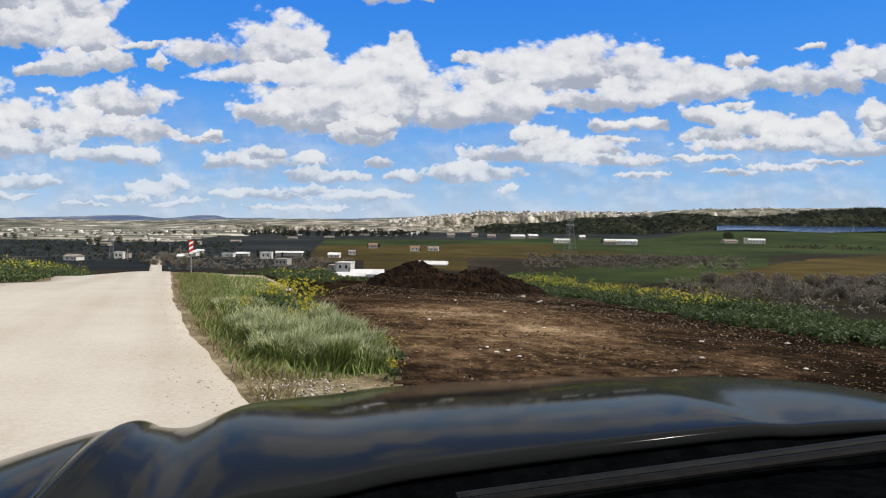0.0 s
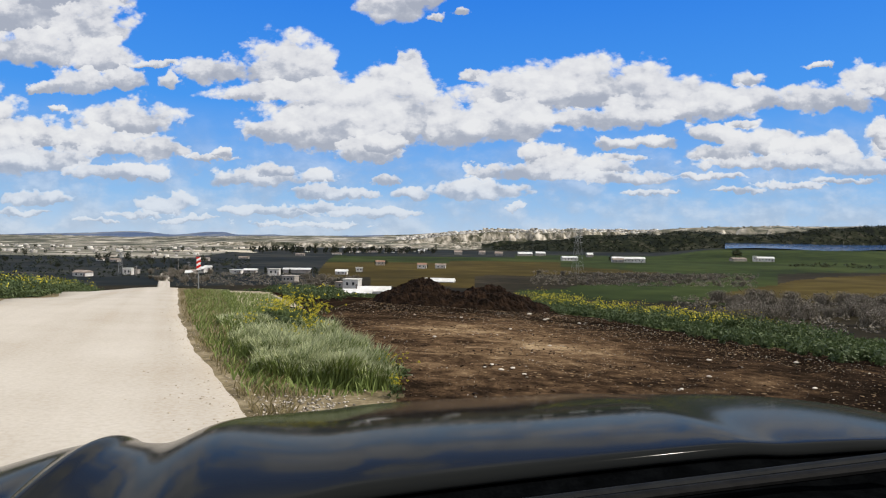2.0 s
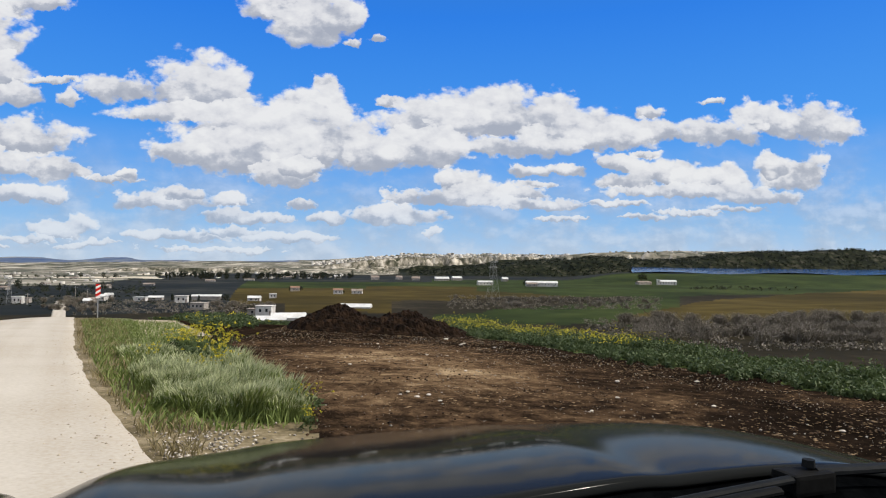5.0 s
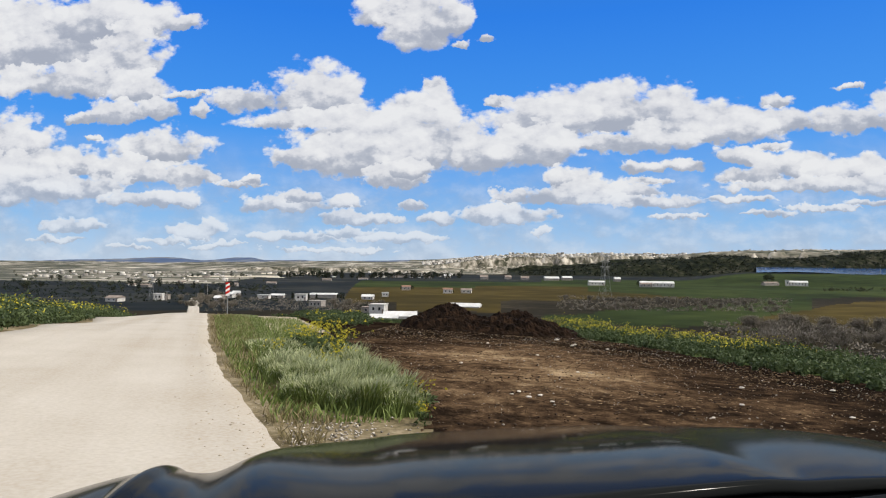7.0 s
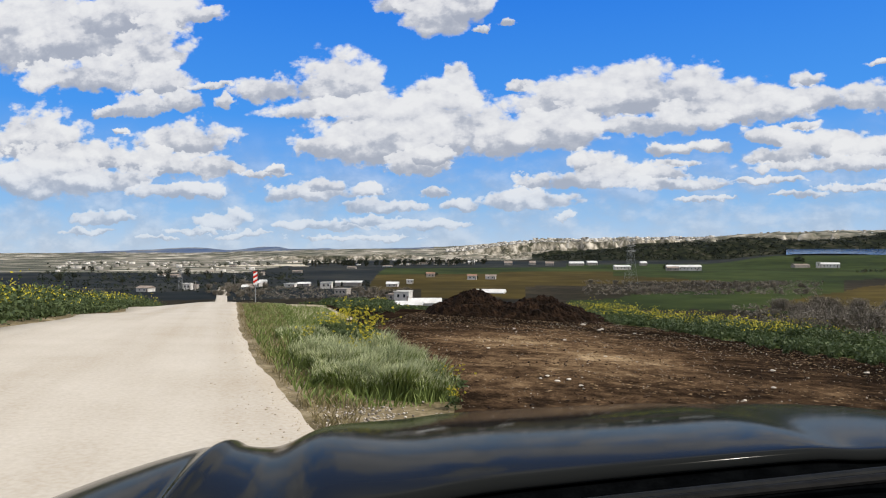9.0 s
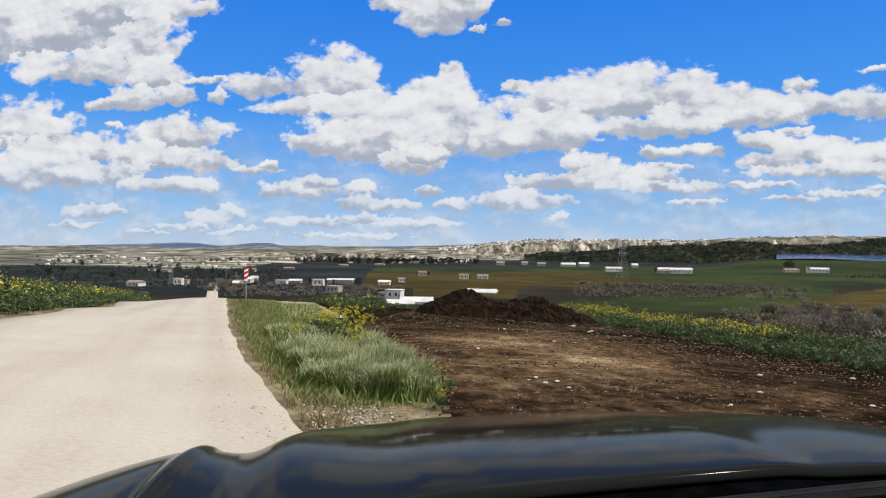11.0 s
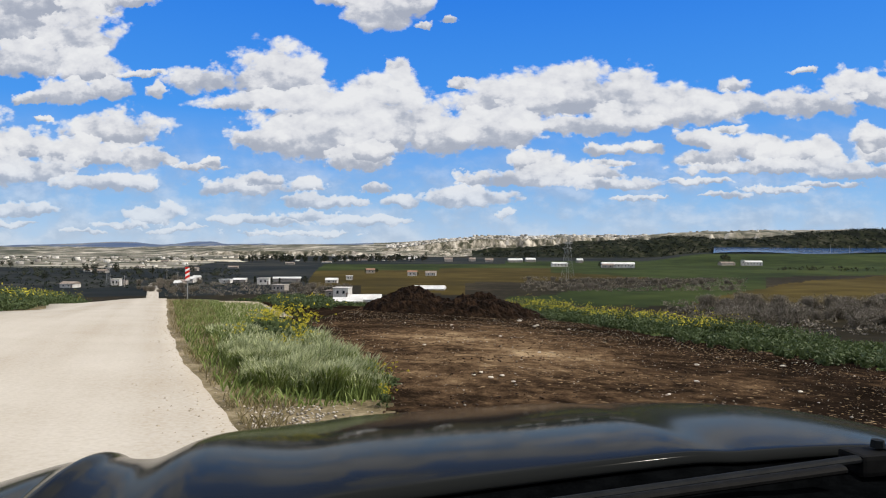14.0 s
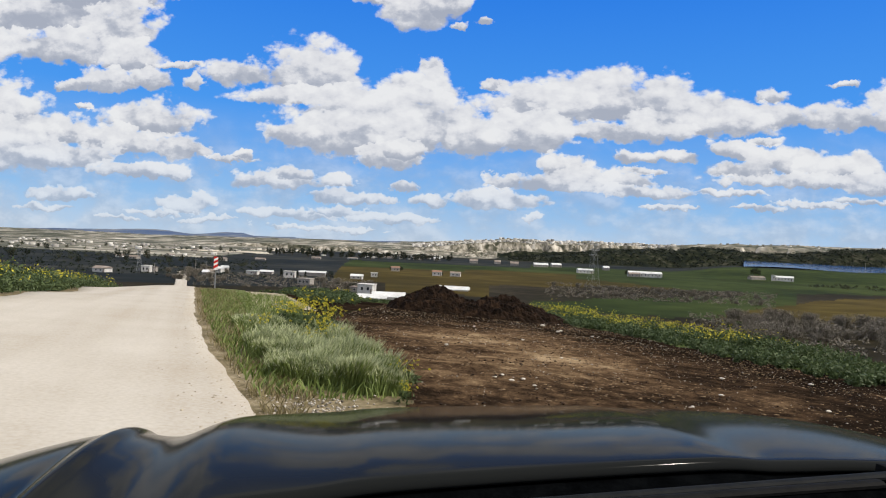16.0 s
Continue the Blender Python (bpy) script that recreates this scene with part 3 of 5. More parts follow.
def np_mesh(name, verts, quads, mats, parent=None, index=None, smooth=False):
    """One mesh object out of arrays: verts (n, 3), quads (m, 4) or triangles (m, 3)."""
    me = bpy.data.meshes.new(name)
    verts, quads = np.asarray(verts, np.float32), np.asarray(quads, np.int32)
    k = quads.shape[1]
    me.vertices.add(len(verts))
    me.vertices.foreach_set("co", verts.ravel())
    me.loops.add(quads.size)
    me.loops.foreach_set("vertex_index", quads.ravel())
    me.polygons.add(len(quads))
    me.polygons.foreach_set("loop_start", np.arange(0, quads.size, k, dtype=np.int32))
    if index is not None:
        me.polygons.foreach_set("material_index", np.asarray(index, np.int32))
    if smooth:
        me.polygons.foreach_set("use_smooth", np.ones(len(quads), bool))
    me.update(calc_edges=True)
    for m in (mats if isinstance(mats, (list, tuple)) else [mats]):
        me.materials.append(m)
    ob = new(name, me)
    ob.parent = parent
    return ob


def part(name, bm, mat, parent, label=""):
    me = bpy.data.meshes.new(name)
    bm.to_mesh(me)
    bm.free()
    me.materials.append(mat)
    ob = new(name, me)
    ob.parent = parent
    if label:
        ob["label"] = label
    return ob


def box_bm(x0, x1, y0, y1, z0, z1, bevel=0.0):
    bm = bmesh.new()
    bmesh.ops.create_cube(bm, size=1.0)
    for v in bm.verts:
        v.co = Vector(((x0 + x1) / 2 + v.co.x * (x1 - x0), (y0 + y1) / 2 + v.co.y * (y1 - y0), (z0 + z1) / 2 + v.co.z * (z1 - z0)))
    if bevel:
        bmesh.ops.bevel(bm, geom=bm.edges[:], offset=bevel, segments=2, affect="EDGES", profile=0.7)
    return bm


M_PAINT, _N, _L, _b = material("dark_car_paint", 0.16, 0.0, 0.017)
_b.inputs["Base Color"].default_value = (0.011, 0.012, 0.012, 1)
_n = _N.new("ShaderNodeTexNoise")
_n.inputs["Scale"].default_value, _n.inputs["Detail"].default_value = 5.0, 6.0
_cr = _N.new("ShaderNodeMapRange")
_cr.inputs[1].default_value, _cr.inputs[2].default_value, _cr.inputs[3].default_value, _cr.inputs[4].default_value = 0.3, 0.7, 0.06, 0.14
_L.new(_n.outputs[0], _cr.inputs[0])
_L.new(_cr.outputs[0], _b.inputs["Roughness"])
M_PLASTIC = noisy("black_plastic", [(0.0010, 0.0012, 0.0014), (0.0018, 0.0021, 0.0025), (0.003, 0.0035, 0.004)], 30, rough=0.6, bump=0.2, bump_dist=0.002, spec=0.0)
M_RUBBER = noisy("wiper_rubber", [(0.004, 0.004, 0.004), (0.008, 0.008, 0.008)], 60, rough=0.7, spec=0.05)
M_ARM = noisy("wiper_arm_metal", [(0.007, 0.008, 0.009), (0.013, 0.014, 0.015)], 40, rough=0.6, spec=0.03)

HEADING = -12.37
LONG = 0.62                         # from the rear edge to the nose
BON_C = 0.285                       # the bonnet's centre line, to the right of the eye
def bonnet_height(u, t):
    """Height of the bonnet under the eye: u across, t ahead of its rear edge."""
    d = u - BON_C
    z = -(0.2634 - 0.038 * t + 0.448 * np.abs(t) ** 2.63) - 0.0406 * d ** 2 - 0.1047 * np.minimum(d ** 4, 0.6)
    z = z + 0.0093 * np.exp(-((u + 0.2957) / 0.0125) ** 2) - 0.0273 * np.exp(-((u + 0.2208) / 0.0644) ** 2)
    z = z - 0.077 * np.maximum(-0.2328 - u, 0)
    # two pressed creases that run forward
    for c, s in ((0.02, 1.0), (0.55, -1.0)):
        z = z + 0.0035 * np.tanh(s * (u - c - 0.10 * s * t) / 0.035) * (1 - 0.5 * t)
    return z


def rear_edge(u):
    d = u - BON_C
    return 0.7285 + 0.0538 * d + 0.034 * d * d


def reach(u, t):
    """By how much the bonnet stretches away from the driver's eye, ahead of its rear edge."""
    return 3.2 * np.clip(t, 0, 0.48) ** 2 * np.maximum(0.0, 1 - 0.75 * sm(u, 0.30, 0.85) - sm(-u, -0.08, 0.20))


def build_car():
    car = empty("car", (0, 0, 0))
    car.rotation_euler = (0, 0, radians(-HEADING))
    us = np.concatenate([np.linspace(-0.62, -0.40, 16), np.linspace(-0.39, -0.10, 60), np.linspace(-0.09, 1.15, 90)])
    ts = np.linspace(0, LONG, 64)
    U, T = np.meshgrid(us, ts, indexing="ij")
    trim = 0.06 * (U - BON_C)
    TT = trim + (LONG - trim) * T / LONG
    W = rear_edge(U) + TT
    Z = EYE + bonnet_height(U, TT)
    # rear lip rolls under, like a pressed panel's edge
    lip = []
    for k in range(7):
        a = k / 6 * math.pi * 0.55
        lip.append((-0.012 * math.sin(a), -0.012 * (1 - math.cos(a))))
    rows_w = np.stack([W[:, 0] + l[0] for l in lip[::-1]], 1)
    rows_z = np.stack([Z[:, 0] + l[1] for l in lip[::-1]], 1)
    W2, Z2 = np.concatenate([rows_w, W[:, 1:]], 1), np.concatenate([rows_z, Z[:, 1:]], 1)
    U2 = np.repeat(us[:, None], W2.shape[1], 1)
    # the middle of the panel reaches further ahead than its sides
    G = 1 + reach(U2, np.concatenate([np.repeat(TT[:, :1] * 0, len(lip), 1), TT[:, 1:]], 1))
    U2, W2, Z2 = U2 * G, W2 * G, EYE + (Z2 - EYE) * G
    V = np.stack([U2.ravel(), W2.ravel(), Z2.ravel()], 1)
    bonnet = mesh_object("bonnet", V, [f[::-1] for f in grid_faces(*W2.shape)], M_PAINT, True, car)
    bonnet["label"] = "glossy dark bonnet with pressed creases"
    so = bonnet.modifiers.new("thickness", "SOLIDIFY")
    so.thickness, so.offset = 0.004, -1
    # flanks and nose, down to the sills
    for name, u, s in (("left_wing", -0.62, -1), ("right_wing", 1.15, 1)):
        P, n = [], 14
        for i in range(n):
            a = i / (n - 1)
            for t in ts:
                g = 1 + float(reach(np.array(u), np.array(t)))
                z0 = EYE + g * float(bonnet_height(np.array(u), np.array(t)))
                P.append((u * g + s * 0.16 * math.sin(a * math.pi * 0.5) ** 0.8, g * (float(rear_edge(u)) + t), z0 - (z0 - 0.30) * (1 - math.cos(a * math.pi / 2))))
        f = grid_faces(n, len(ts))
        mesh_object("wing", P, f if s > 0 else [q[::-1] for q in f], M_PAINT, True, car)
    P, n = [], 12
    for i in range(n):
        a = i / (n - 1)
        for u in us:
            g = 1 + float(reach(np.array(u), np.array(LONG)))
            z0 = EYE + g * float(bonnet_height(np.array(u), np.array(LONG)))
            P.append((u * g, g * (float(rear_edge(u)) + LONG) + 0.16 * math.sin(a * math.pi / 2), z0 - (z0 - 0.30) * (1 - math.cos(a * math.pi / 2))))
    mesh_object("bumper", P, [q[::-1] for q in grid_faces(n, len(us))], M_PAINT, True, car)
    # scuttle panel under the windscreen, with a rib
    P = []
    prof = [(0.004, -0.016), (-0.020, -0.026), (-0.060, -0.028), (-0.066, -0.019), (-0.074, -0.019), (-0.080, -0.027), (-0.15, -0.022), (-0.24, 0.0)]
    for u in us:
        e = float(rear_edge(u)) + 0.06 * (u - BON_C)
        z0 = EYE + float(bonnet_height(np.array(u), np.array(0.06 * (u - BON_C))))
        for dw, dz in prof:
            P.append((u, e + dw, z0 + dz))
    sc = mesh_object("scuttle_panel", P, [q[::-1] for q in grid_faces(len(us), len(prof))], M_PLASTIC, True, car)
    so = sc.modifiers.new("thickness", "SOLIDIFY")
    so.thickness, so.offset = 0.004, -1
    # wiper: pivot, arm and blade lying along the scuttle
    def beam(name, a, b, r, mat):
        bm = bmesh.new()
        d = Vector(b) - Vector(a)
        bmesh.ops.create_cone(bm, cap_ends=True, segments=10, radius1=r, radius2=r * 0.7, depth=d.length)
        bm.transform(Matrix.Translation((Vector(a) + Vector(b)) / 2) @ d.to_track_quat("Z", "Y").to_matrix().to_4x4() @ Matrix.Diagonal((1, 0.6, 1, 1)))
        return part(name, bm, mat, car)
    zp = EYE - 0.272
    pv = box_bm(0.72, 0.79, 0.700, 0.742, zp - 0.02, zp + 0.008, 0.006)
    part("wiper_pivot", pv, M_RUBBER, car)
    beam("wiper_arm", (0.77, 0.722, zp + 0.004), (1.15, 0.765, zp - 0.03), 0.013, M_ARM)
    beam("wiper_arm", (0.74, 0.712, zp + 0.002), (0.10, 0.640, zp + 0.002), 0.0085, M_ARM)
    beam("wiper_blade", (0.66, 0.672, zp + 0.006), (-0.02, 0.598, zp + 0.008), 0.009, M_RUBBER)
    bm = bmesh.new()
    bmesh.ops.create_cone(bm, cap_ends=True, segments=6, radius1=0.009, radius2=0.008, depth=0.01)
    bm.transform(Matrix.Translation((0.765, 0.722, zp + 0.016)))
    part("pivot_nut", bm, M_ARM, car)
    return tagged(car, "dark glossy parked car seen from behind its bonnet", "car")


car = build_car()


# ---- grass, weeds and flowers ----
def scatter_blades(rng, x, y, h, width, lean=0.25, ear=0.0):
    """Blades of grass as bent tapering strips standing at x, y. Returns verts, quads and the material of each quad."""
    n = len(x)
    z = height(x, y) - 0.01
    az = rng.rand(n) * 2 * np.pi
    wx, wy = np.cos(az) * width, np.sin(az) * width
    # neighbours lean the same way, each tuft its own
    la = 2.6 * fbm(x, y, 3.1, 6.0) + 1.3 * fbm(x, y, 8.0, 2.0) + 0.9 * rng.randn(n)
    sway = h * (0.35 + 0.65 * rng.rand(n))
    lx = (np.cos(la) * lean + 0.06) * sway
    ly = np.sin(la) * lean * sway
    rows = ((0.0, 0.0, 1.0), (0.5, 0.28, 0.9), (0.78, 0.62, 0.7), (1.0, 1.0, 0.12))
    V = np.zeros((n, 8, 3))
    for k, (hh, bend, ww) in enumerate(rows):
        e = 1.0 + ear * (k == 2) * 1.2
        V[:, 2 * k, 0], V[:, 2 * k + 1, 0] = x + lx * bend - wx * ww * e, x + lx * bend + wx * ww * e
        V[:, 2 * k, 1], V[:, 2 * k + 1, 1] = y + ly * bend - wy * ww * e, y + ly * bend + wy * ww * e
        V[:, 2 * k:2 * k + 2, 2] = (z + h * hh * (1 - 0.1 * bend))[:, None]
    base = (np.arange(n) * 8)[:, None]
    Q = np.concatenate([base + np.array([2 * k, 2 * k + 1, 2 * k + 3, 2 * k + 2]) for k in range(3)], 0)
    idx = np.concatenate([np.zeros(n), np.zeros(n), np.full(n, 1 if ear else 0)])
    return V.reshape(-1, 3), Q, idx


def strip_points(rng, n, al0, al1, in0, in1):
    """Points on the strip beside the road; in0, in1 run from 0 at the road to 1 at the lot."""
    al = al0 + (al1 - al0) * rng.rand(n)
    f = in0 + (in1 - in0) * rng.rand(n)
    ac = 0.05 + road_edge(al) + f * (verge_width(al) - road_edge(al))
    return -1.83 + al * RX + ac * RY, 5.76 + al * RY - ac * RX, al, ac


def leaf_cloud(rng, cx, cy, cz, r, per, size, squash=0.8):
    """Small leaf quads scattered through clumps at the given centres."""
    n = len(cx) * per
    k = np.repeat(np.arange(len(cx)), per)
    d = rng.randn(n, 3)
    d /= np.linalg.norm(d, axis=1)[:, None]
    rad = r[k] * rng.rand(n) ** 0.45
    c = np.stack([cx[k], cy[k], cz[k]], 1) + d * rad[:, None] * np.array([1, 1, squash])
    a = rng.randn(n, 3)
    a /= np.linalg.norm(a, axis=1)[:, None]
    b = np.cross(a, rng.randn(n, 3))
    b /= np.linalg.norm(b, axis=1)[:, None]
    s = size * (0.6 + 0.8 * rng.rand(n))[:, None]
    V = np.stack([c - a * s, c + b * s * 0.45, c + a * s, c - b * s * 0.45], 1).reshape(-1, 3)
    Q = np.arange(n * 4).reshape(-1, 4)
    return V, Q


M_WHEAT = leafy("tall_grass_leaf", (0.065, 0.105, 0.020), (0.235, 0.285, 0.085), patch=0.5)
M_EAR = leafy("grass_ear", (0.25, 0.29, 0.13), (0.50, 0.52, 0.32), patch=0.35)
M_DRY = leafy("dry_grass", (0.16, 0.13, 0.06), (0.30, 0.25, 0.13))
M_WEED = leafy("weed_leaf", (0.028, 0.048, 0.016), (0.105, 0.140, 0.055), patch=0.5)
M_YELLOW = leafy("mustard_petal", (0.45, 0.39, 0.02), (0.68, 0.60, 0.06), trans=0.3)
M_STEM = leafy("mustard_stem", (0.06, 0.10, 0.025), (0.12, 0.16, 0.05))


def grass(name, label, V, Q, idx, mats):
    ob = np_mesh(name, V, Q, mats, None, idx)
    return tagged(ob, label, "grass", kind="stuff")


def build_verge():
    rng = np.random.RandomState(11)
    # tall eared grass at the near end of the strip
    x, y, al, ac = strip_points(rng, 60000, 0.7, 4.8, 0.14, 1.04)
    keep = (ac > 0.35 + 0.75 * np.clip(1.7 - al, 0, 1) + 0.12 * np.sin(al * 3)) & (rng.rand(len(x)) < 0.42 + 0.6 * fbm(x, y, 2.6, 3.0))
    x, y = x[keep], y[keep]
    h = (0.20 + 0.26 * rng.rand(len(x)) ** 0.8) * (1 + 0.26 * fbm(x, y, 3.4, 7.0)) * (0.72 + 0.28 * sm(ac[keep], 0.4, 1.1))
    grass("tall_grass", "tall green grass with pale ears beside the road", *scatter_blades(rng, x, y, h, 0.0032, 0.42, 1.3), [M_WHEAT, M_EAR])
    # further along the strip
    x, y, al, ac = strip_points(rng, 64000, 4.2, 30, 0.20, 1.0)
    keep = (ac > 0.5 + 0.2 * np.sin(al * 2.1)) & (rng.rand(len(x)) < 0.5 + 0.5 * fbm(x, y, 1.3, 5.0)) & ~((al > 15) & (ac > 1.6 + 0.05 * (al - 16)) & (ac < 3.6 + 0.05 * (al - 16)))
    x, y, al = x[keep], y[keep], al[keep]
    h = (0.26 + 0.20 * rng.rand(len(x))) * (1 + 0.32 * fbm(x, y, 2.4, 2.0)) * (1 - 0.85 * sm(al, 5.0, 12))
    grass("verge_grass", "green roadside grass on the verge", *scatter_blades(rng, x, y, h, 0.0062, 0.5, 0.9), [M_WHEAT, M_EAR])
    # short dry grass at the road's edge and round the lot
    x, y, al, ac = strip_points(rng, 16000, -0.6, 28, 0.0, 0.4)
    keep = rng.rand(len(x)) < 0.25 + 0.5 * fbm(x, y, 2.5, 1.0) + 0.25 * sm(ac, 0.0, 0.5)
    x, y = x[keep], y[keep]
    h = 0.05 + 0.10 * rng.rand(len(x))
    grass("dry_grass", "short trodden grass along the road edge", *scatter_blades(rng, x, y, h, 0.006, 0.8), [M_DRY])
    x, y, al, ac = strip_points(rng, 9000, 0.4, 26, 0.05, 0.95)
    h = 0.06 + 0.14 * rng.rand(len(x))
    grass("undergrowth", "low green undergrowth between the taller grass", *scatter_blades(rng, x, y, h, 0.009, 0.8), [M_WHEAT])


def build_bank(name, label, seed, xs, ys, hs, per, size, flower, yellow_from=0.55):
    """A bank of leafy weeds with mustard in flower: clumps at xs, ys with heights hs."""
    rng = np.random.RandomState(seed)
    g = height(xs, ys)
    Vs, Qs, idx, off = [], [], [], 0
    V, Q = leaf_cloud(rng, xs, ys, g + hs * 0.45, hs * 0.62, per, size)
    low = V[:, 2].reshape(-1, 4).min(1) > np.repeat(g, per) - 0.05
    Vs.append(V); Qs.append(Q[low]); idx.append(np.zeros(low.sum())); off += len(V)
    b = rng.rand(len(xs)) < flower
    if b.any():
        V2, Q2 = leaf_cloud(rng, xs[b], ys[b], g[b] + hs[b] * 0.88, hs[b] * 0.45, max(5, per // 6), size * 0.75, 0.45)
        Vs.append(V2); Qs.append(Q2 + off); idx.append(np.ones(len(Q2)))
    ob = np_mesh(name, np.concatenate(Vs), np.concatenate(Qs), [M_WEED, M_YELLOW], None, np.concatenate(idx))
    return tagged(ob, label, "weeds", kind="stuff")


def build_banks():
    rng = np.random.RandomState(21)
    # right side of the lot
    n = 2100
    y = 9 + 33 * rng.rand(n)
    x = lot_right(y) - 0.8 - 0.5 * fbm(y, y, 0.7, 5.0) + 4.8 * rng.rand(n) ** 1.1 + 0.35 * fbm(y, y * 0.3, 1.1, 2.0)
    # thins out towards the lot
    k = rng.rand(n) < sm(x - lot_right(y), -1.3, 0.6) * 0.95 + 0.05
    x, y, n = x[k], y[k], int(k.sum())
    h = 0.22 + 0.34 * rng.rand(n) + 0.30 * sm(x - lot_right(y), 0.5, 3.0)
    h *= (1 + 0.42 * fbm(x, y, 1.3, 3.0)) * (0.52 + 0.25 * sm(y, 17, 24))
    fl = np.where((y > 22) & (x - lot_right(y) > 1.2), 0.85, 0.0)
    pick = rng.rand(n) < fl
    build_bank("flowering_bank", "yellow flowering mustard along the lot's edge", 5, x[pick], y[pick], h[pick] * 1.1, 46, 0.05, 1.0)
    build_bank("weed_bank", "leafy green weeds along the lot's edge", 6, x[~pick], y[~pick], h[~pick], 60, 0.055, 0.0)
    # left of the road
    n = 1400
    al = -4 + 52 * rng.rand(n)
    ac = -5.15 - 4.5 * rng.rand(n) ** 1.3
    x, y = -1.83 + al * RX + ac * RY, 5.76 + al * RY - ac * RX
    h = 0.45 + 0.35 * rng.rand(n) * (1 + fbm(x, y, 0.5, 1.0)) + 0.25 * sm(-ac, 6, 8.5)
    pick = rng.rand(n) < 0.28 + 0.35 * (al < 14)
    build_bank("roadside_weeds", "green bushy weeds beyond the road", 7, x[~pick], y[~pick], h[~pick], 60, 0.065, 0.0)
    build_bank("roadside_mustard", "yellow mustard in flower beyond the road", 8, x[pick], y[pick], h[pick] * 1.0, 46, 0.06, 1.0)
    # behind the farm track, at the far end of the verge
    n = 420
    al = 22 + 22 * rng.rand(n)
    ac = 4.0 + 0.05 * (al - 16) + 5.5 * rng.rand(n)
    x, y = -1.83 + al * RX + ac * RY, 5.76 + al * RY - ac * RX
    h = 0.30 + 0.30 * rng.rand(n)
    k = (y < 41) & (x < -0.165 * y)
    build_bank("track_weeds", "green weeds beside the farm track", 9, x[k], y[k], h[k], 60, 0.06, 0.03)
    # low fringe where the lot meets the drop behind the heap
    n = 300
    x = -11 + 16 * rng.rand(n)
    y = 34.3 + 2.5 * rng.rand(n)
    build_bank("lot_fringe", "low weeds at the far edge of the lot", 10, x, y, 0.10 + 0.16 * rng.rand(n), 40, 0.05, 0.08)


def mustard_plant(seed, tall):
    """One branching plant: stems, leaves low down and bunches of yellow flowers."""
    rng = np.random.RandomState(seed)
    root = empty("mustard_plant", (0, 0, 0))
    SV, SQ, FV, FQ, LV, LQ = [], [], [], [], [], []
    def tube(a, b, r):
        a, b = np.array(a), np.array(b)
        d = b - a
        s = np.cross(d, [0.3, 0.9, 0.1]); s /= np.linalg.norm(s); t = np.cross(d, s); t /= np.linalg.norm(t)
        o = sum(len(v) for v in SV)
        ring = lambda c, rr: [c + rr * (math.cos(k * 2.094) * s + math.sin(k * 2.094) * t) for k in range(3)]
        SV.append(np.array(ring(a, r) + ring(b, r * 0.6)))
        SQ.extend([[o + k, o + (k + 1) % 3, o + 3 + (k + 1) % 3, o + 3 + k] for k in range(3)])
    tips = []
    for s in range(6):
        az, sp = rng.rand() * 6.28, 0.10 + 0.20 * rng.rand()
        base = np.array([0.05 * math.cos(az), 0.05 * math.sin(az), 0.0])
        top = np.array([sp * tall * math.cos(az), sp * tall * math.sin(az), tall * (0.65 + 0.35 * rng.rand())])
        mid = base * 0.5 + top * 0.5 + np.array([0, 0, 0.05])
        tube(base, mid, 0.006); tube(mid, top, 0.005)
        tips.append(top)
        for b in range(3):
            f = 0.45 + 0.5 * rng.rand()
            p = mid + (top - mid) * f
            e = p + np.array([0.16 * rng.randn(), 0.16 * rng.randn(), 0.12 + 0.12 * rng.rand()]) * tall
            tube(p, e, 0.0035)
            tips.append(e)
    tips = np.array(tips)
    V, Q = leaf_cloud(rng, tips[:, 0], tips[:, 1], tips[:, 2], np.full(len(tips), 0.034), 10, 0.015)
    tagged(np_mesh("blossom", V, Q, M_YELLOW, root), "bunches of small yellow flowers", kind="stuff")
    np_mesh("stem", np.concatenate(SV), SQ, M_STEM, root)
    c = np.array([[0.1 * rng.randn(), 0.1 * rng.randn(), 0.1 + 0.4 * tall * rng.rand()] for _ in range(14)])
    V, Q = leaf_cloud(rng, c[:, 0], c[:, 1], c[:, 2], np.full(len(c), 0.09), 8, 0.05)
    np_mesh("leaves", V, Q, M_WEED, root)
    return tagged(root, "branching wild mustard with yellow flowers in the verge", "plant", "mustard plants on the verge")


build_verge()
build_banks()


def plant_mustard():
    kinds = [mustard_plant(31, 0.85), mustard_plant(32, 0.62)]
    spots = [(-2.75, 11.3, 0, 1.0), (-2.45, 11.0, 1, 1.0), (-3.05, 11.9, 0, 0.95), (-2.6, 12.3, 0, 1.05), (-3.3, 12.8, 1, 1.1), (-2.2, 10.4, 1, 0.9),
             (-2.2, 9.7, 1, 0.75), (-0.62, 7.5, 1, 0.62), (-0.55, 6.6, 1, 0.42), (-3.8, 14.0, 1, 1.0),
             (-3.4, 11.2, 1, 0.8), (-2.3, 11.8, 0, 0.9)]
    rng = np.random.RandomState(4)
    for x, y, k, s in spots:
        z = float(height(x, y)) - 0.02
        m = pose(x, y, z, 0, 0, rng.rand() * 360) 
        ob = copy_thing(kinds[k], m)
        ob.scale = (s, s, s)
    for k in kinds:
        k.location = (-3.0 + 0.25 * kinds.index(k), 12.6, float(height(-3.0, 12.6)))


plant_mustard()


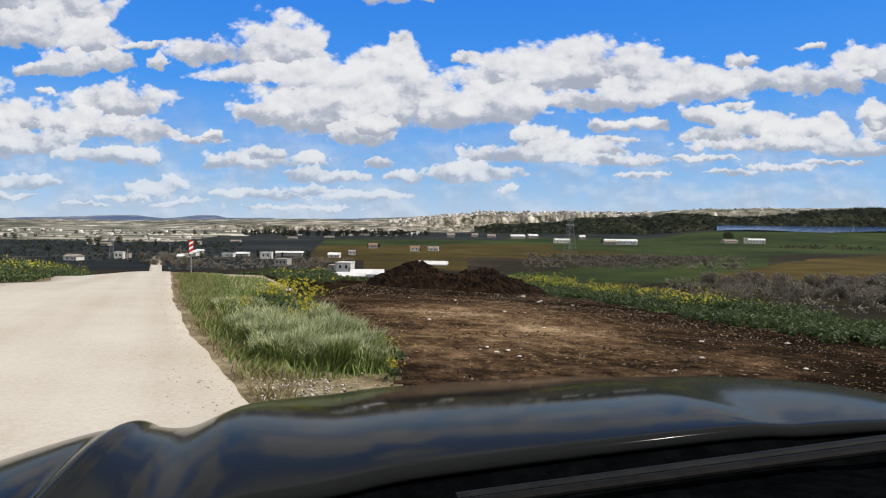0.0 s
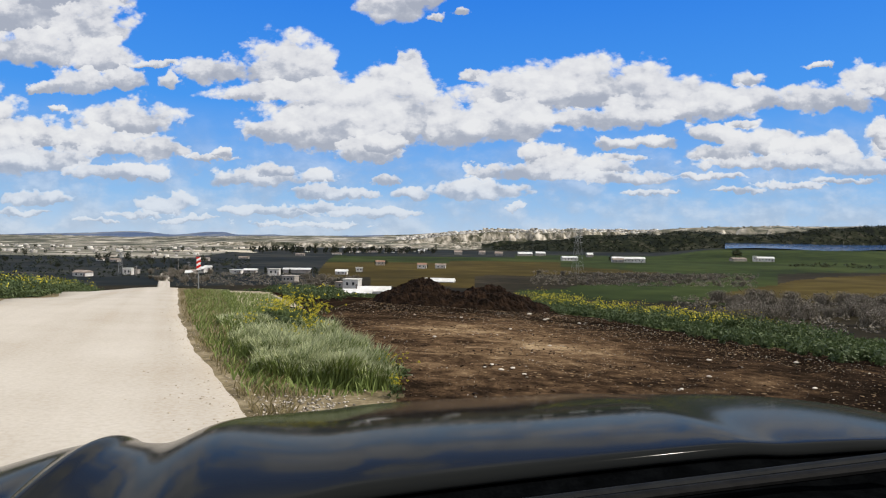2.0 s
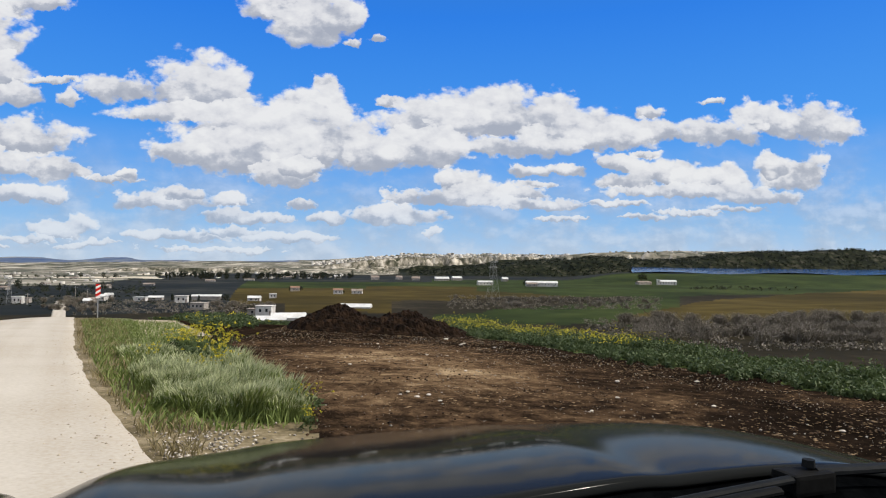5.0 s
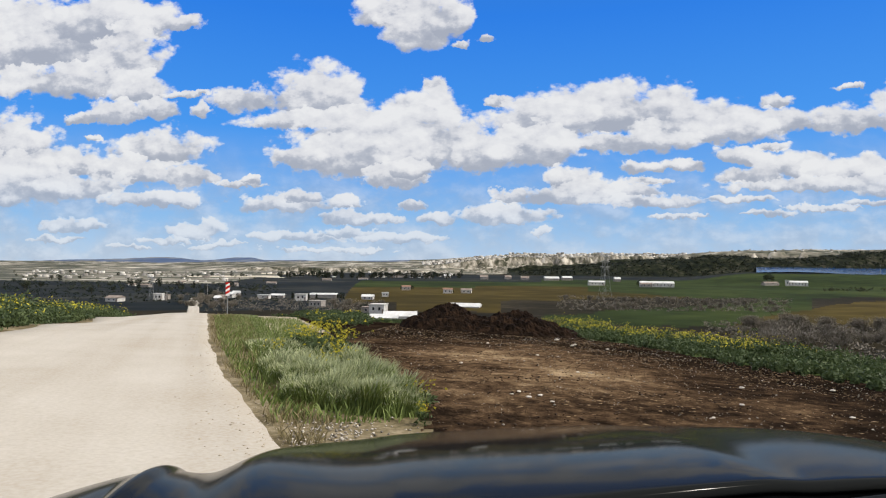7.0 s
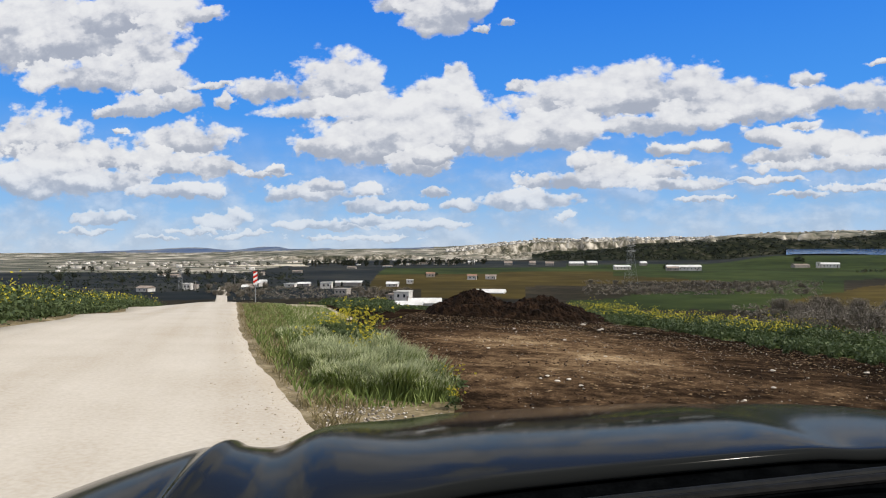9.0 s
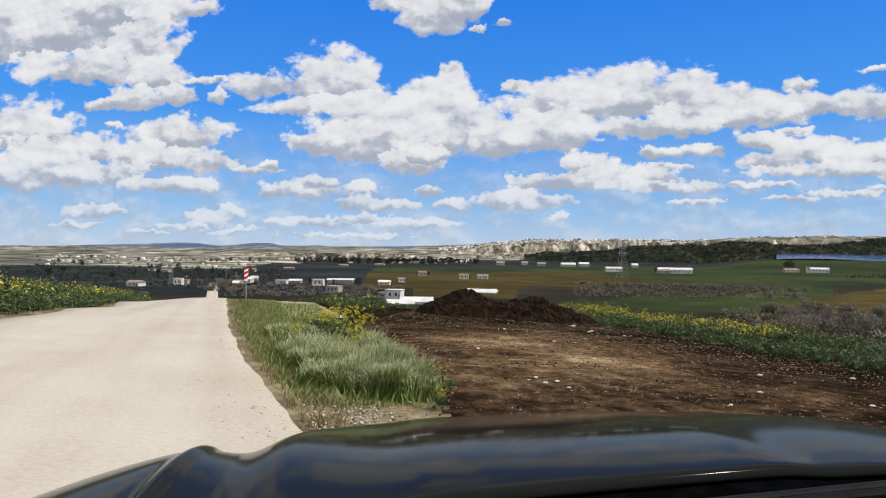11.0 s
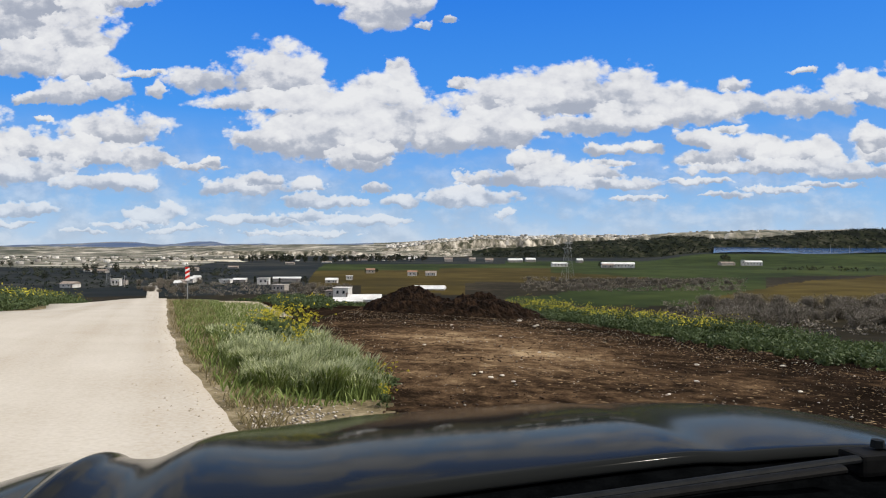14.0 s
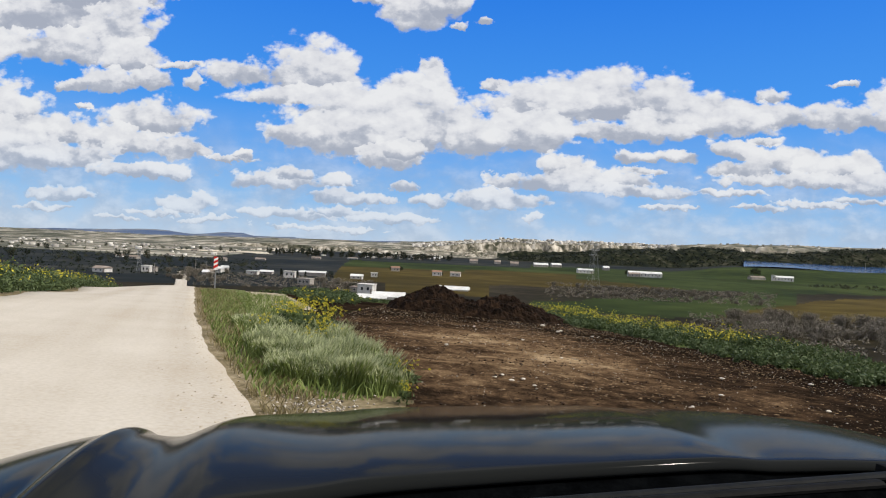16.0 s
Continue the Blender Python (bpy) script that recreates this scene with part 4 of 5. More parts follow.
# ---- stones and crumbs on the lot ----
def lumps(name, label, rng, x, y, s, mat, squash=0.6, lift=0.3, cat="stones"):
    """Many small angular lumps, joined."""
    n = len(x)
    o = np.array([(1, 0, 0), (-1, 0, 0), (0, 1, 0), (0, -1, 0), (0, 0, 1), (0, 0, -1)], float)
    V = o[None] * (s[:, None, None] * (0.6 + 0.7 * rng.rand(n, 6, 1))) * np.array([1, 1, squash])
    a = rng.rand(n) * 6.28
    c, si = np.cos(a)[:, None], np.sin(a)[:, None]
    V = np.stack([V[..., 0] * c - V[..., 1] * si, V[..., 0] * si + V[..., 1] * c, V[..., 2]], -1)
    V += np.stack([x, y, height(x, y) + 0.012 + lift * s * squash], 1)[:, None]
    F = np.array([(0, 2, 4), (2, 1, 4), (1, 3, 4), (3, 0, 4), (2, 0, 5), (1, 2, 5), (3, 1, 5), (0, 3, 5)])
    Q = (np.arange(n)[:, None, None] * 6 + F[None]).reshape(-1, 3)
    return tagged(np_mesh(name, V.reshape(-1, 3), Q, mat), label, cat, kind="stuff")


def lot_points(rng, n, y0, y1, power=1.6):
    y = y0 + (y1 - y0) * rng.rand(n) ** power
    x = -4 + 18 * rng.rand(n)
    al, ac = road_coords(x, y)
    k = (ac > verge_width(al) + 0.05) & (x < lot_right(y)) & (np.abs(x) < y * 0.8 + 1)
    return x[k], y[k]


M_PALESTONE = leafy("pale_stone", (0.10, 0.085, 0.065), (0.58, 0.53, 0.46), rough=0.9, trans=0.0)
M_GRIT = leafy("road_grit", (0.20, 0.165, 0.115), (0.46, 0.40, 0.31), rough=0.95, trans=0.0)
M_CLOD = leafy("soil_clod", (0.014, 0.009, 0.006), (0.095, 0.056, 0.030), rough=1.0, trans=0.0)
M_STRAW = leafy("old_straw", (0.08, 0.05, 0.024), (0.32, 0.22, 0.12), rough=0.9, trans=0.0)


def build_litter():
    rng = np.random.RandomState(51)
    x, y = lot_points(rng, 34000, 4.5, 34, 1.3)
    lumps("soil_clods", "dark crumbs of soil and manure on the lot", rng, x, y, (0.004 + 0.020 * rng.rand(len(x)) ** 7) * (1 + 0.6 * fbm(x, y, 1.4, 3.0)) + 0.0002 * y, M_CLOD, lift=0.0, cat="soil")
    x, y = lot_points(rng, 20000, 4.5, 31, 1.3)
    k = rng.rand(len(x)) < 0.22 + 0.45 * fbm(x, y, 1.6, 4.0) + 0.12 * (x > 2)
    x, y = x[k], y[k]
    lumps("small_stones", "pale pebbles strewn over the dark soil", rng, x, y, 0.003 + 0.018 * rng.rand(len(x)) ** 6 + 0.0003 * y, M_PALESTONE, lift=0.1)
    x, y = lot_points(rng, 24000, 5, 33, 1.2)
    k = rng.rand(len(x)) < 0.35 + 0.5 * fbm(x * 0.6, y, 0.8, 6.0)
    x, y = x[k], y[k]
    lumps("straw_litter", "flattened old straw on the lot", rng, x, y, 0.010 + 0.022 * rng.rand(len(x)) ** 2 + 0.0006 * y, M_STRAW, squash=0.15, cat="straw")
    # gravel spilled at the road's edge
    n = 420
    x, y = -1.42 + 0.33 * rng.randn(n), 5.75 + 0.42 * rng.randn(n)
    al, ac = road_coords(x, y)
    k = ac > 0.12
    lumps("spilled_gravel", "light gravel spilled at the verge", rng, x[k], y[k], 0.010 + 0.014 * rng.rand(k.sum()), M_PALESTONE)
    n = 2600
    al = -1.0 + 16 * rng.rand(n) ** 1.5
    ac = road_edge(al) + 0.28 * rng.randn(n)
    x, y = -1.83 + al * RX + ac * RY, 5.76 + al * RY - ac * RX
    lumps("road_grit", "beige grit along the road's crumbling edge", rng, x, y, 0.004 + 0.012 * rng.rand(n) ** 4, M_GRIT, lift=0.8)
    # the larger single stones
    for i, (px, py, s) in enumerate([(0.72, 9.0, .055), (0.9, 9.25, .05), (0.62, 9.5, .05), (0.5, 9.2, .035), (1.0, 8.7, .04), (3.3, 22.5, .10), (3.5, 23.2, .09), (4.3, 21.6, .07), (3.2, 26.0, .12), (0.4, 21.0, .07),
                                     (3.8, 9.6, .05), (4.75, 12.0, .06), (5.0, 9.0, .05), (2.9, 8.2, .04), (2.6, 6.2, .04), (6.6, 12.5, .06), (2.0, 13.0, .05), (-0.3, 13.5, .06), (1.6, 17.0, .06), (5.6, 7.2, .05)]):
        bm = bmesh.new()
        bmesh.ops.create_icosphere(bm, subdivisions=2, radius=1.0)
        for v in bm.verts:
            v.co = v.co * (1 + 0.35 * noise.noise(v.co * 1.3 + Vector((i, 0, 0))))
            v.co.z *= 0.42
            v.co.x *= 1.25
        s = s * 0.62
        bm.transform(Matrix.Diagonal((s, s, s, 1)))
        me = bpy.data.meshes.new("stone")
        bm.to_mesh(me)
        bm.free()
        me.materials.append(M_PALESTONE)
        ob = new("stone", me)
        ob.matrix_world = pose(px, py, float(height(px, py)) + 0.03 + 0.25 * s, 0, 0, 47 * i)
        tagged(ob, "pale flattish stone lying on the dark soil", "stone", "stones on the lot")


build_litter()


# ---- road sign ----
M_WALL = noisy("white_render", [(0.42, 0.40, 0.37), (0.56, 0.54, 0.51), (0.66, 0.65, 0.62)], 0.4, rough=0.9, fine=3.0)
M_GREYWALL = noisy("grey_block_wall", [(0.24, 0.22, 0.20), (0.33, 0.30, 0.27), (0.42, 0.39, 0.35)], 0.5, rough=0.95, fine=4.0)
M_ROOFW = noisy("pale_sheet_roof", [(0.42, 0.42, 0.41), (0.56, 0.56, 0.55), (0.66, 0.66, 0.65)], 0.2, rough=0.6, fine=2.0, spec=0.3)
M_ROOFD = noisy("dull_sheet_roof", [(0.16, 0.13, 0.11), (0.24, 0.20, 0.17), (0.32, 0.28, 0.25)], 0.3, rough=0.8, fine=2.0)
M_TILE = noisy("red_tile_roof", [(0.20, 0.12, 0.09), (0.30, 0.19, 0.14)], 0.5, rough=0.9, fine=3.0)
M_GLASS, _N, _L, _b = material("dark_window", 0.15, 0.0, 0.5)
_b.inputs["Base Color"].default_value = (0.02, 0.025, 0.03, 1)
M_STEEL = noisy("galvanised_steel", [(0.24, 0.25, 0.26), (0.34, 0.35, 0.36)], 2.0, rough=0.55, metal=0.4)
M_RED = noisy("red_sign_film", [(0.50, 0.02, 0.015), (0.60, 0.03, 0.02)], 6.0, rough=0.4)
M_WHITE = noisy("white_sign_film", [(0.72, 0.72, 0.72), (0.80, 0.80, 0.80)], 6.0, rough=0.4)


def build_sign():
    x, y = -15.0, 39.0
    g = float(height(x, y))
    root = empty("road_sign", (x, y, g))
    root.rotation_euler = (0, 0, radians(20))
    top = EYE - 1.15 - g
    part("post", box_bm(-0.03, 0.03, -0.03, 0.03, -0.1, top - 0.05, 0.008), M_STEEL, root)
    w, h0, h1 = 0.12, top - 0.78, top
    panel = part("panel", box_bm(-w, w, -0.05, -0.035, h0, h1, 0.004), M_WHITE, root, "white panel with red slanting bars")
    for k in range(3):
        bm = bmesh.new()
        z = h0 + 0.08 + k * 0.29
        pts = [(-w, z), (w, z + 0.14), (w, min(z + 0.29, h1)), (-w, z + 0.15)]
        a = [bm.verts.new((px, -0.054, pz)) for px, pz in pts]
        b = [bm.verts.new((px, -0.051, pz)) for px, pz in pts]
        bm.faces.new(a)
        bm.faces.new(b[::-1])
        for i in range(4):
            bm.faces.new((a[i], b[i], b[(i + 1) % 4], a[(i + 1) % 4]))
        bar = part("red_bar", bm, M_RED, panel)
    return tagged(root, "red and white striped marker post by the road", "road sign")


build_sign()


# ---- buildings in the valley ----
F = 1156.0
def spot(px, y):
    """x at the distance y for a bearing given as a slope in the eye's plane."""
    return (px - 784.0) / F * y


def gable(w, d, h, rise):
    bm = bmesh.new()
    o = 0.35
    a = [bm.verts.new(p) for p in ((-w / 2 - o, -d / 2 - o, h), (w / 2 + o, -d / 2 - o, h), (w / 2 + o, 0, h + rise), (-w / 2 - o, 0, h + rise), (w / 2 + o, d / 2 + o, h), (-w / 2 - o, d / 2 + o, h))]
    bm.faces.new((a[0], a[1], a[2], a[3]))
    bm.faces.new((a[3], a[2], a[4], a[5]))
    bm.faces.new((a[1], a[4], a[2]))
    bm.faces.new((a[0], a[3], a[5]))
    bm.faces.new((a[0], a[5], a[4], a[1]))
    return bm


def house(name, px, y, w, d, h, turn=0.0, wall=None, roof="flat", roof_mat=None, windows=3, label="", category="house", group="buildings in the valley", door=True):
    """A building: wall block, roof, windows with panes and a door, standing on the valley floor."""
    x = spot(px, y)
    g = float(height(x, y)) - 0.3
    w, h = 0.86 * w, 0.9 * h
    root = empty(name, (x, y, g))
    root.rotation_euler = (0, 0, radians(turn))
    part("wall", box_bm(-w / 2, w / 2, -d / 2, d / 2, 0, h), wall or M_WALL, root)
    if roof == "gable":
        part("roof", gable(w, d, h, d * 0.20), roof_mat or M_ROOFW, root)
    else:
        part("roof", box_bm(-w / 2 - 0.25, w / 2 + 0.25, -d / 2 - 0.25, d / 2 + 0.25, h, h + 0.3), roof_mat or M_ROOFW, root)
    for k in range(windows):
        c = -w / 2 + w * (k + 0.75) / (windows + 0.5)
        ww = min(0.9, w / (windows + 1) * 0.5)
        wf = part("window", box_bm(c - ww / 2 - 0.08, c + ww / 2 + 0.08, -d / 2 - 0.06, -d / 2 + 0.02, h * 0.42, h * 0.80), M_WALL, root)
        part("pane", box_bm(c - ww / 2, c + ww / 2, -d / 2 - 0.09, -d / 2 - 0.05, h * 0.45, h * 0.77), M_GLASS, wf)
    if door:
        part("door", box_bm(w * 0.36, w * 0.36 + min(1.1, w * 0.1), -d / 2 - 0.07, -d / 2 + 0.02, 0.3, min(2.4, h * 0.8)), M_ROOFD, root)
    return tagged(root, label, category, group)


def build_valley():
    W, G = M_WALL, M_GREYWALL
    house("farmhouse", 474, 367, 7.2, 6, 4.2, 6, W, "flat", W, 2, "white flat-roofed farmhouse beside dark cypress trees")
    house("ruin", 503, 318, 7.4, 6, 3.6, -8, G, "flat", G, 3, "unfinished grey block building without paint", door=False)
    house("shed", 515, 402, 19, 5, 2.6, 3, G, "gable", M_ROOFW, 0, "long low shed with a pale sheet roof", "shed")
    house("shed", 407, 380, 7.5, 5, 2.6, 0, W, "flat", M_ROOFW, 1, "small white shed in the valley", "shed")
    house("shed", 432, 392, 8.5, 5, 2.0, 4, G, "gable", M_ROOFW, 0, "low shed with a light sheet roof", "shed")
    house("house", 613, 279, 7.6, 7, 4.6, -6, W, "flat", W, 2, "white two-storey farm building beside sheet roofs")
    house("annexe", 594, 284, 5.0, 6, 2.8, -6, G, "flat", M_ROOFD, 1, "dull grey annexe beside a white building")
    house("low_shed", 652, 262, 15, 9, 1.3, 7, W, "gable", M_ROOFW, 0, "wide low shed with a bright white roof", "shed", door=False)
    house("low_shed", 620, 254, 14, 7, 1.2, 4, W, "gable", M_ROOFW, 0, "low shed with a bright white roof", "shed", door=False)
    house("barn", 765, 330, 19, 8, 0.9, -9, W, "gable", M_ROOFW, 0, "long barn with a white roof behind the heap", "barn", door=False)
    house("house", 594, 395, 8, 6, 2.4, 0, W, "gable", M_ROOFW, 2, "small white house among bare bushes")
    house("house", 625, 430, 5.2, 5, 3.2, 8, W, "flat", W, 2, "small white cube-shaped house in the fields")
    house("house", 736, 492, 8, 6, 3.6, 0, W, "gable", M_TILE, 2, "white house with a reddish roof in the fields")
    house("house", 769, 500, 9, 6, 3.0, -5, W, "gable", M_ROOFD, 2, "white house with a dark roof in the fields")
    house("house", 662, 540, 8, 6, 3.6, 12, G, "gable", M_TILE, 2, "small grey house among trees")
    house("barn", 1100, 742, 42, 11, 5.0, -7, W, "gable", M_ROOFW, 9, "very long white poultry barn in the fields", "barn")
    house("barn", 1082, 730, 14, 8, 4.0, -7, G, "gable", M_ROOFD, 2, "low grey annexe beside the long barn", "barn")
    house("barn", 996, 780, 21, 9, 4.5, 5, W, "gable", M_ROOFW, 4, "long white barn in green fields", "barn")
    house("barn", 1338, 832, 27, 10, 5.2, -14, W, "gable", M_ROOFW, 6, "long white barn below the wooded ridge", "barn")
    house("tower_house", 1322, 828, 4.6, 5, 8.0, -14, W, "flat", W, 1, "narrow white tower beside a barn")
    house("shed", 1293, 835, 22, 9, 3.4, 10, G, "gable", M_ROOFD, 0, "dark low shed beside the white barn", "shed")
    for px, y, w in ((872, 1010, 20), (918, 990, 34), (945, 1040, 24), (842, 1080, 16), (800, 1040, 20), (1032, 1005, 14), (700, 1110, 22), (735, 1140, 18)):
        house("works_hall", px, y, w * 0.72, 14, 3.4 + 0.12 * (px % 11), (px % 13) - 6, G, "gable", M_ROOFD if px % 3 else M_ROOFW, 0, "dull low industrial hall at the far side of the valley", "hall", "works halls")
    house("house", 133, 336, 8.5, 6, 2.6, -10, W, "gable", M_ROOFD, 2, "white cottage in the cloud-shaded orchard land")
    house("house", 214, 352, 5.0, 5, 4.2, 10, W, "flat", W, 2, "small white house beside the electricity poles")
    house("house", 226, 360, 4.5, 5, 3.0, 10, G, "flat", M_ROOFD, 1, "small dark annexe beside a white house")
    for px, y, w in ((330, 372, 3.5), (347, 385, 4), (322, 350, 3), (356, 400, 4.5), (190, 560, 9), (165, 575, 7), (350, 620, 10), (420, 700, 12), (520, 880, 14), (585, 960, 16), (255, 700, 9), (650, 1150, 18), (300, 980, 12)):
        house("house", px, y, w, 6, 1.8 + 0.6 * (px % 3), (px % 17) - 8, W if px % 2 else G, "gable", M_ROOFW if px % 5 else M_ROOFD, 2, "small pale house among cloud-shaded orchards")
    # villages and the town on the cliff: countless tiny houses
    rng = np.random.RandomState(71)
    o = np.array([(-1, -1, 0), (1, -1, 0), (1, 1, 0), (-1, 1, 0), (-1, -1, 1), (1, -1, 1), (1, 1, 1), (-1, 1, 1)], float)
    fq = np.array([(0, 1, 5, 4), (1, 2, 6, 5), (2, 3, 7, 6), (3, 0, 4, 7), (4, 5, 6, 7)])
    def town(name, label, n, px0, px1, y0, y1, size, power=1.0):
        y = y0 + (y1 - y0) * rng.rand(n) ** power
        x = spot(px0 + (px1 - px0) * rng.rand(n), y)
        s = size * (0.5 + rng.rand(n))
        hh = s * (0.6 + 0.9 * rng.rand(n))
        V = o[None] * np.stack([s, s * 0.8, hh], 1)[:, None] + np.stack([x, y, height(x, y) - 0.5], 1)[:, None]
        Q = (np.arange(n)[:, None, None] * 8 + fq[None]).reshape(-1, 4)
        ob = np_mesh(name, V.reshape(-1, 3), Q, [M_TOWN])
        tagged(ob, label, "town", kind="stuff")
    town("hilltop_town", "pale houses of a town along the cliff top", 900, 690, 1150, 2420, 2950, 4.4)
    town("far_suburb", "scattered pale houses on the far plateau", 120, 1150, 1450, 2500, 3300, 3.2)
    town("valley_village", "scattered pale village houses at the foot of the hills", 130, -40, 340, 720, 1700, 2.4)
    town("cliff_foot_village", "scattered pale houses below the cliffs", 90, 330, 760, 1100, 1900, 2.6)


M_TOWN = leafy("town_walls", (0.10, 0.09, 0.075), (0.70, 0.67, 0.62), rough=0.9, trans=0.0)
build_valley()


# ---- lake ----
def build_lake():
    m, N, L, b = material("lake_water", 0.12, 0.0, 0.5)
    b.inputs["Base Color"].default_value = (0.02, 0.075, 0.22, 1)
    n = N.new("ShaderNodeTexNoise")
    n.inputs["Scale"].default_value = 0.15
    geo = N.new("ShaderNodeNewGeometry")
    L.new(geo.outputs["Position"], n.inputs["Vector"])
    bp = N.new("ShaderNodeBump")
    bp.inputs["Strength"].default_value = 0.3
    L.new(n.outputs[0], bp.inputs["Height"])
    L.new(bp.outputs[0], b.inputs["Normal"])
    V = []
    for i in range(46):
        px = 1270 + i * 14
        for j in range(8):
            y = 1170 + 60 * math.sin(i * 0.35) + (1640 - 1170) * j / 7
            V.append((spot(px, y), y, -5.6 + 9.4 * (y - 1150) / 410))
    ob = mesh_object("water", V, [f for f in grid_faces(46, 8)], m)
    return tagged(ob, "blue lake below the wooded ridge", "lake", kind="structure")


build_lake()


# ---- pylons and poles ----
def strut(bm, a, b, r):
    d = Vector(b) - Vector(a)
    m = Matrix.Translation((Vector(a) + Vector(b)) / 2) @ d.to_track_quat("Z", "Y").to_matrix().to_4x4()
    bmesh.ops.create_cone(bm, cap_ends=False, segments=4, radius1=r, radius2=r, depth=d.length, matrix=m)


def pylon(px, y, h, w):
    x = spot(px, y)
    root = empty("pylon", (x, y, float(height(x, y)) - 0.3))
    root.rotation_euler = (0, 0, radians(25))
    corner = lambda k, z: Vector(((1 if k in (0, 1) else -1) * w * (1 - 0.78 * z), (1 if k in (0, 3) else -1) * w * (1 - 0.78 * z), h * z))
    for k in range(4):
        bm = bmesh.new()
        strut(bm, corner(k, 0), corner(k, 1), 0.055)
        part("leg", bm, M_STEEL, root)
    levels = [0.0, 0.22, 0.40, 0.55, 0.68, 0.79, 0.90, 1.0]
    for a, b in zip(levels, levels[1:]):
        bm = bmesh.new()
        for k in range(4):
            strut(bm, corner(k, a), corner((k + 1) % 4, b), 0.024)
            strut(bm, corner((k + 1) % 4, a), corner(k, b), 0.024)
            strut(bm, corner(k, b), corner((k + 1) % 4, b), 0.024)
        part("bracing", bm, M_STEEL, root)
    for z in (0.74, 0.86, 0.98):
        bm = bmesh.new()
        for s in (-1, 1):
            strut(bm, (0, 0, h * z + 0.5), (s * w * 1.25, 0, h * z), 0.09)
            strut(bm, (0, 0, h * z - 0.6), (s * w * 1.25, 0, h * z), 0.09)
        part("crossarm", bm, M_STEEL, root)
    return tagged(root, "tall steel lattice electricity pylon in the fields", "pylon")


pylon(1011, 430, 29, 3.2)
pylon(200, 352, 13.5, 1.3)


def pole(px, y, h):
    x = spot(px, y)
    root = empty("electricity_pole", (x, y, float(height(x, y)) - 0.3))
    bm = bmesh.new()
    bmesh.ops.create_cone(bm, cap_ends=True, segments=8, radius1=0.16, radius2=0.10, depth=h)
    bm.transform(Matrix.Translation((0, 0, h / 2)))
    part("shaft", bm, M_GREYWALL, root)
    part("crossarm", box_bm(-1.1, 1.1, -0.07, 0.07, h - 0.7, h - 0.5), M_STEEL, root)
    return tagged(root, "thin electricity pole with a crossarm", "pole", "electricity poles")


for _px, _y, _h in ((228, 345, 6), (303, 420, 7), (322, 400, 6), (1478, 1150, 16), (1512, 1180, 14)):
    pole(_px, _y, _h)


# ---- trees and bushes ----
M_BARK = noisy("bark", [(0.05, 0.04, 0.03), (0.10, 0.08, 0.04)], 3.0, fine=20)
M_DARKLEAF = leafy("dark_foliage", (0.008, 0.013, 0.006), (0.022, 0.030, 0.014))
# leaves on the ridge, darkened in colour for the same cloud shadow
M_RIDGELEAF = leafy("shaded_ridge_foliage", (0.007, 0.011, 0.007), (0.026, 0.032, 0.015))
M_OLIVE = leafy("olive_foliage", (0.03, 0.038, 0.02), (0.065, 0.075, 0.042))
M_TWIG = leafy("bare_twigs", (0.08, 0.07, 0.04), (0.24, 0.21, 0.18), trans=0.0)


def tree(name, seed, h, wide, mat, label, category="tree", group="", leaves=420, cone=0.0, size=0.16):
    """Tapered trunk, limbs and a crown of many leaf clumps with gaps."""
    rng = np.random.RandomState(seed)
    root = empty(name, (0, 0, -60))
    bm = bmesh.new()
    bmesh.ops.create_cone(bm, cap_ends=False, segments=7, radius1=h * 0.035, radius2=h * 0.014, depth=h * 0.6)
    bm.transform(Matrix.Translation((0, 0, h * 0.3)))
    part("trunk", bm, M_BARK, root)
    bm = bmesh.new()
    for k in range(6):
        a = k * 1.05 + rng.rand()
        strut(bm, (0, 0, h * (0.22 + 0.05 * k)), (math.cos(a) * wide * 0.6, math.sin(a) * wide * 0.6, h * (0.42 + 0.06 * k)), h * 0.010)
    part("limbs", bm, M_BARK, root)
    n = 22
    t = rng.rand(n)
    r = wide * (1 - cone * t) * np.sqrt(rng.rand(n)) * 0.75
    a = rng.rand(n) * 6.28
    cz = h * (0.26 + 0.62 * t)
    V, Q = leaf_cloud(rng, np.cos(a) * r, np.sin(a) * r, cz, np.full(n, wide * 0.42 * (1 - 0.4 * cone)), leaves // n, size * h / 6 * 1.6, 0.85)
    ob = np_mesh("crown", V, Q, mat, root)
    return tagged(root, label, category, group)


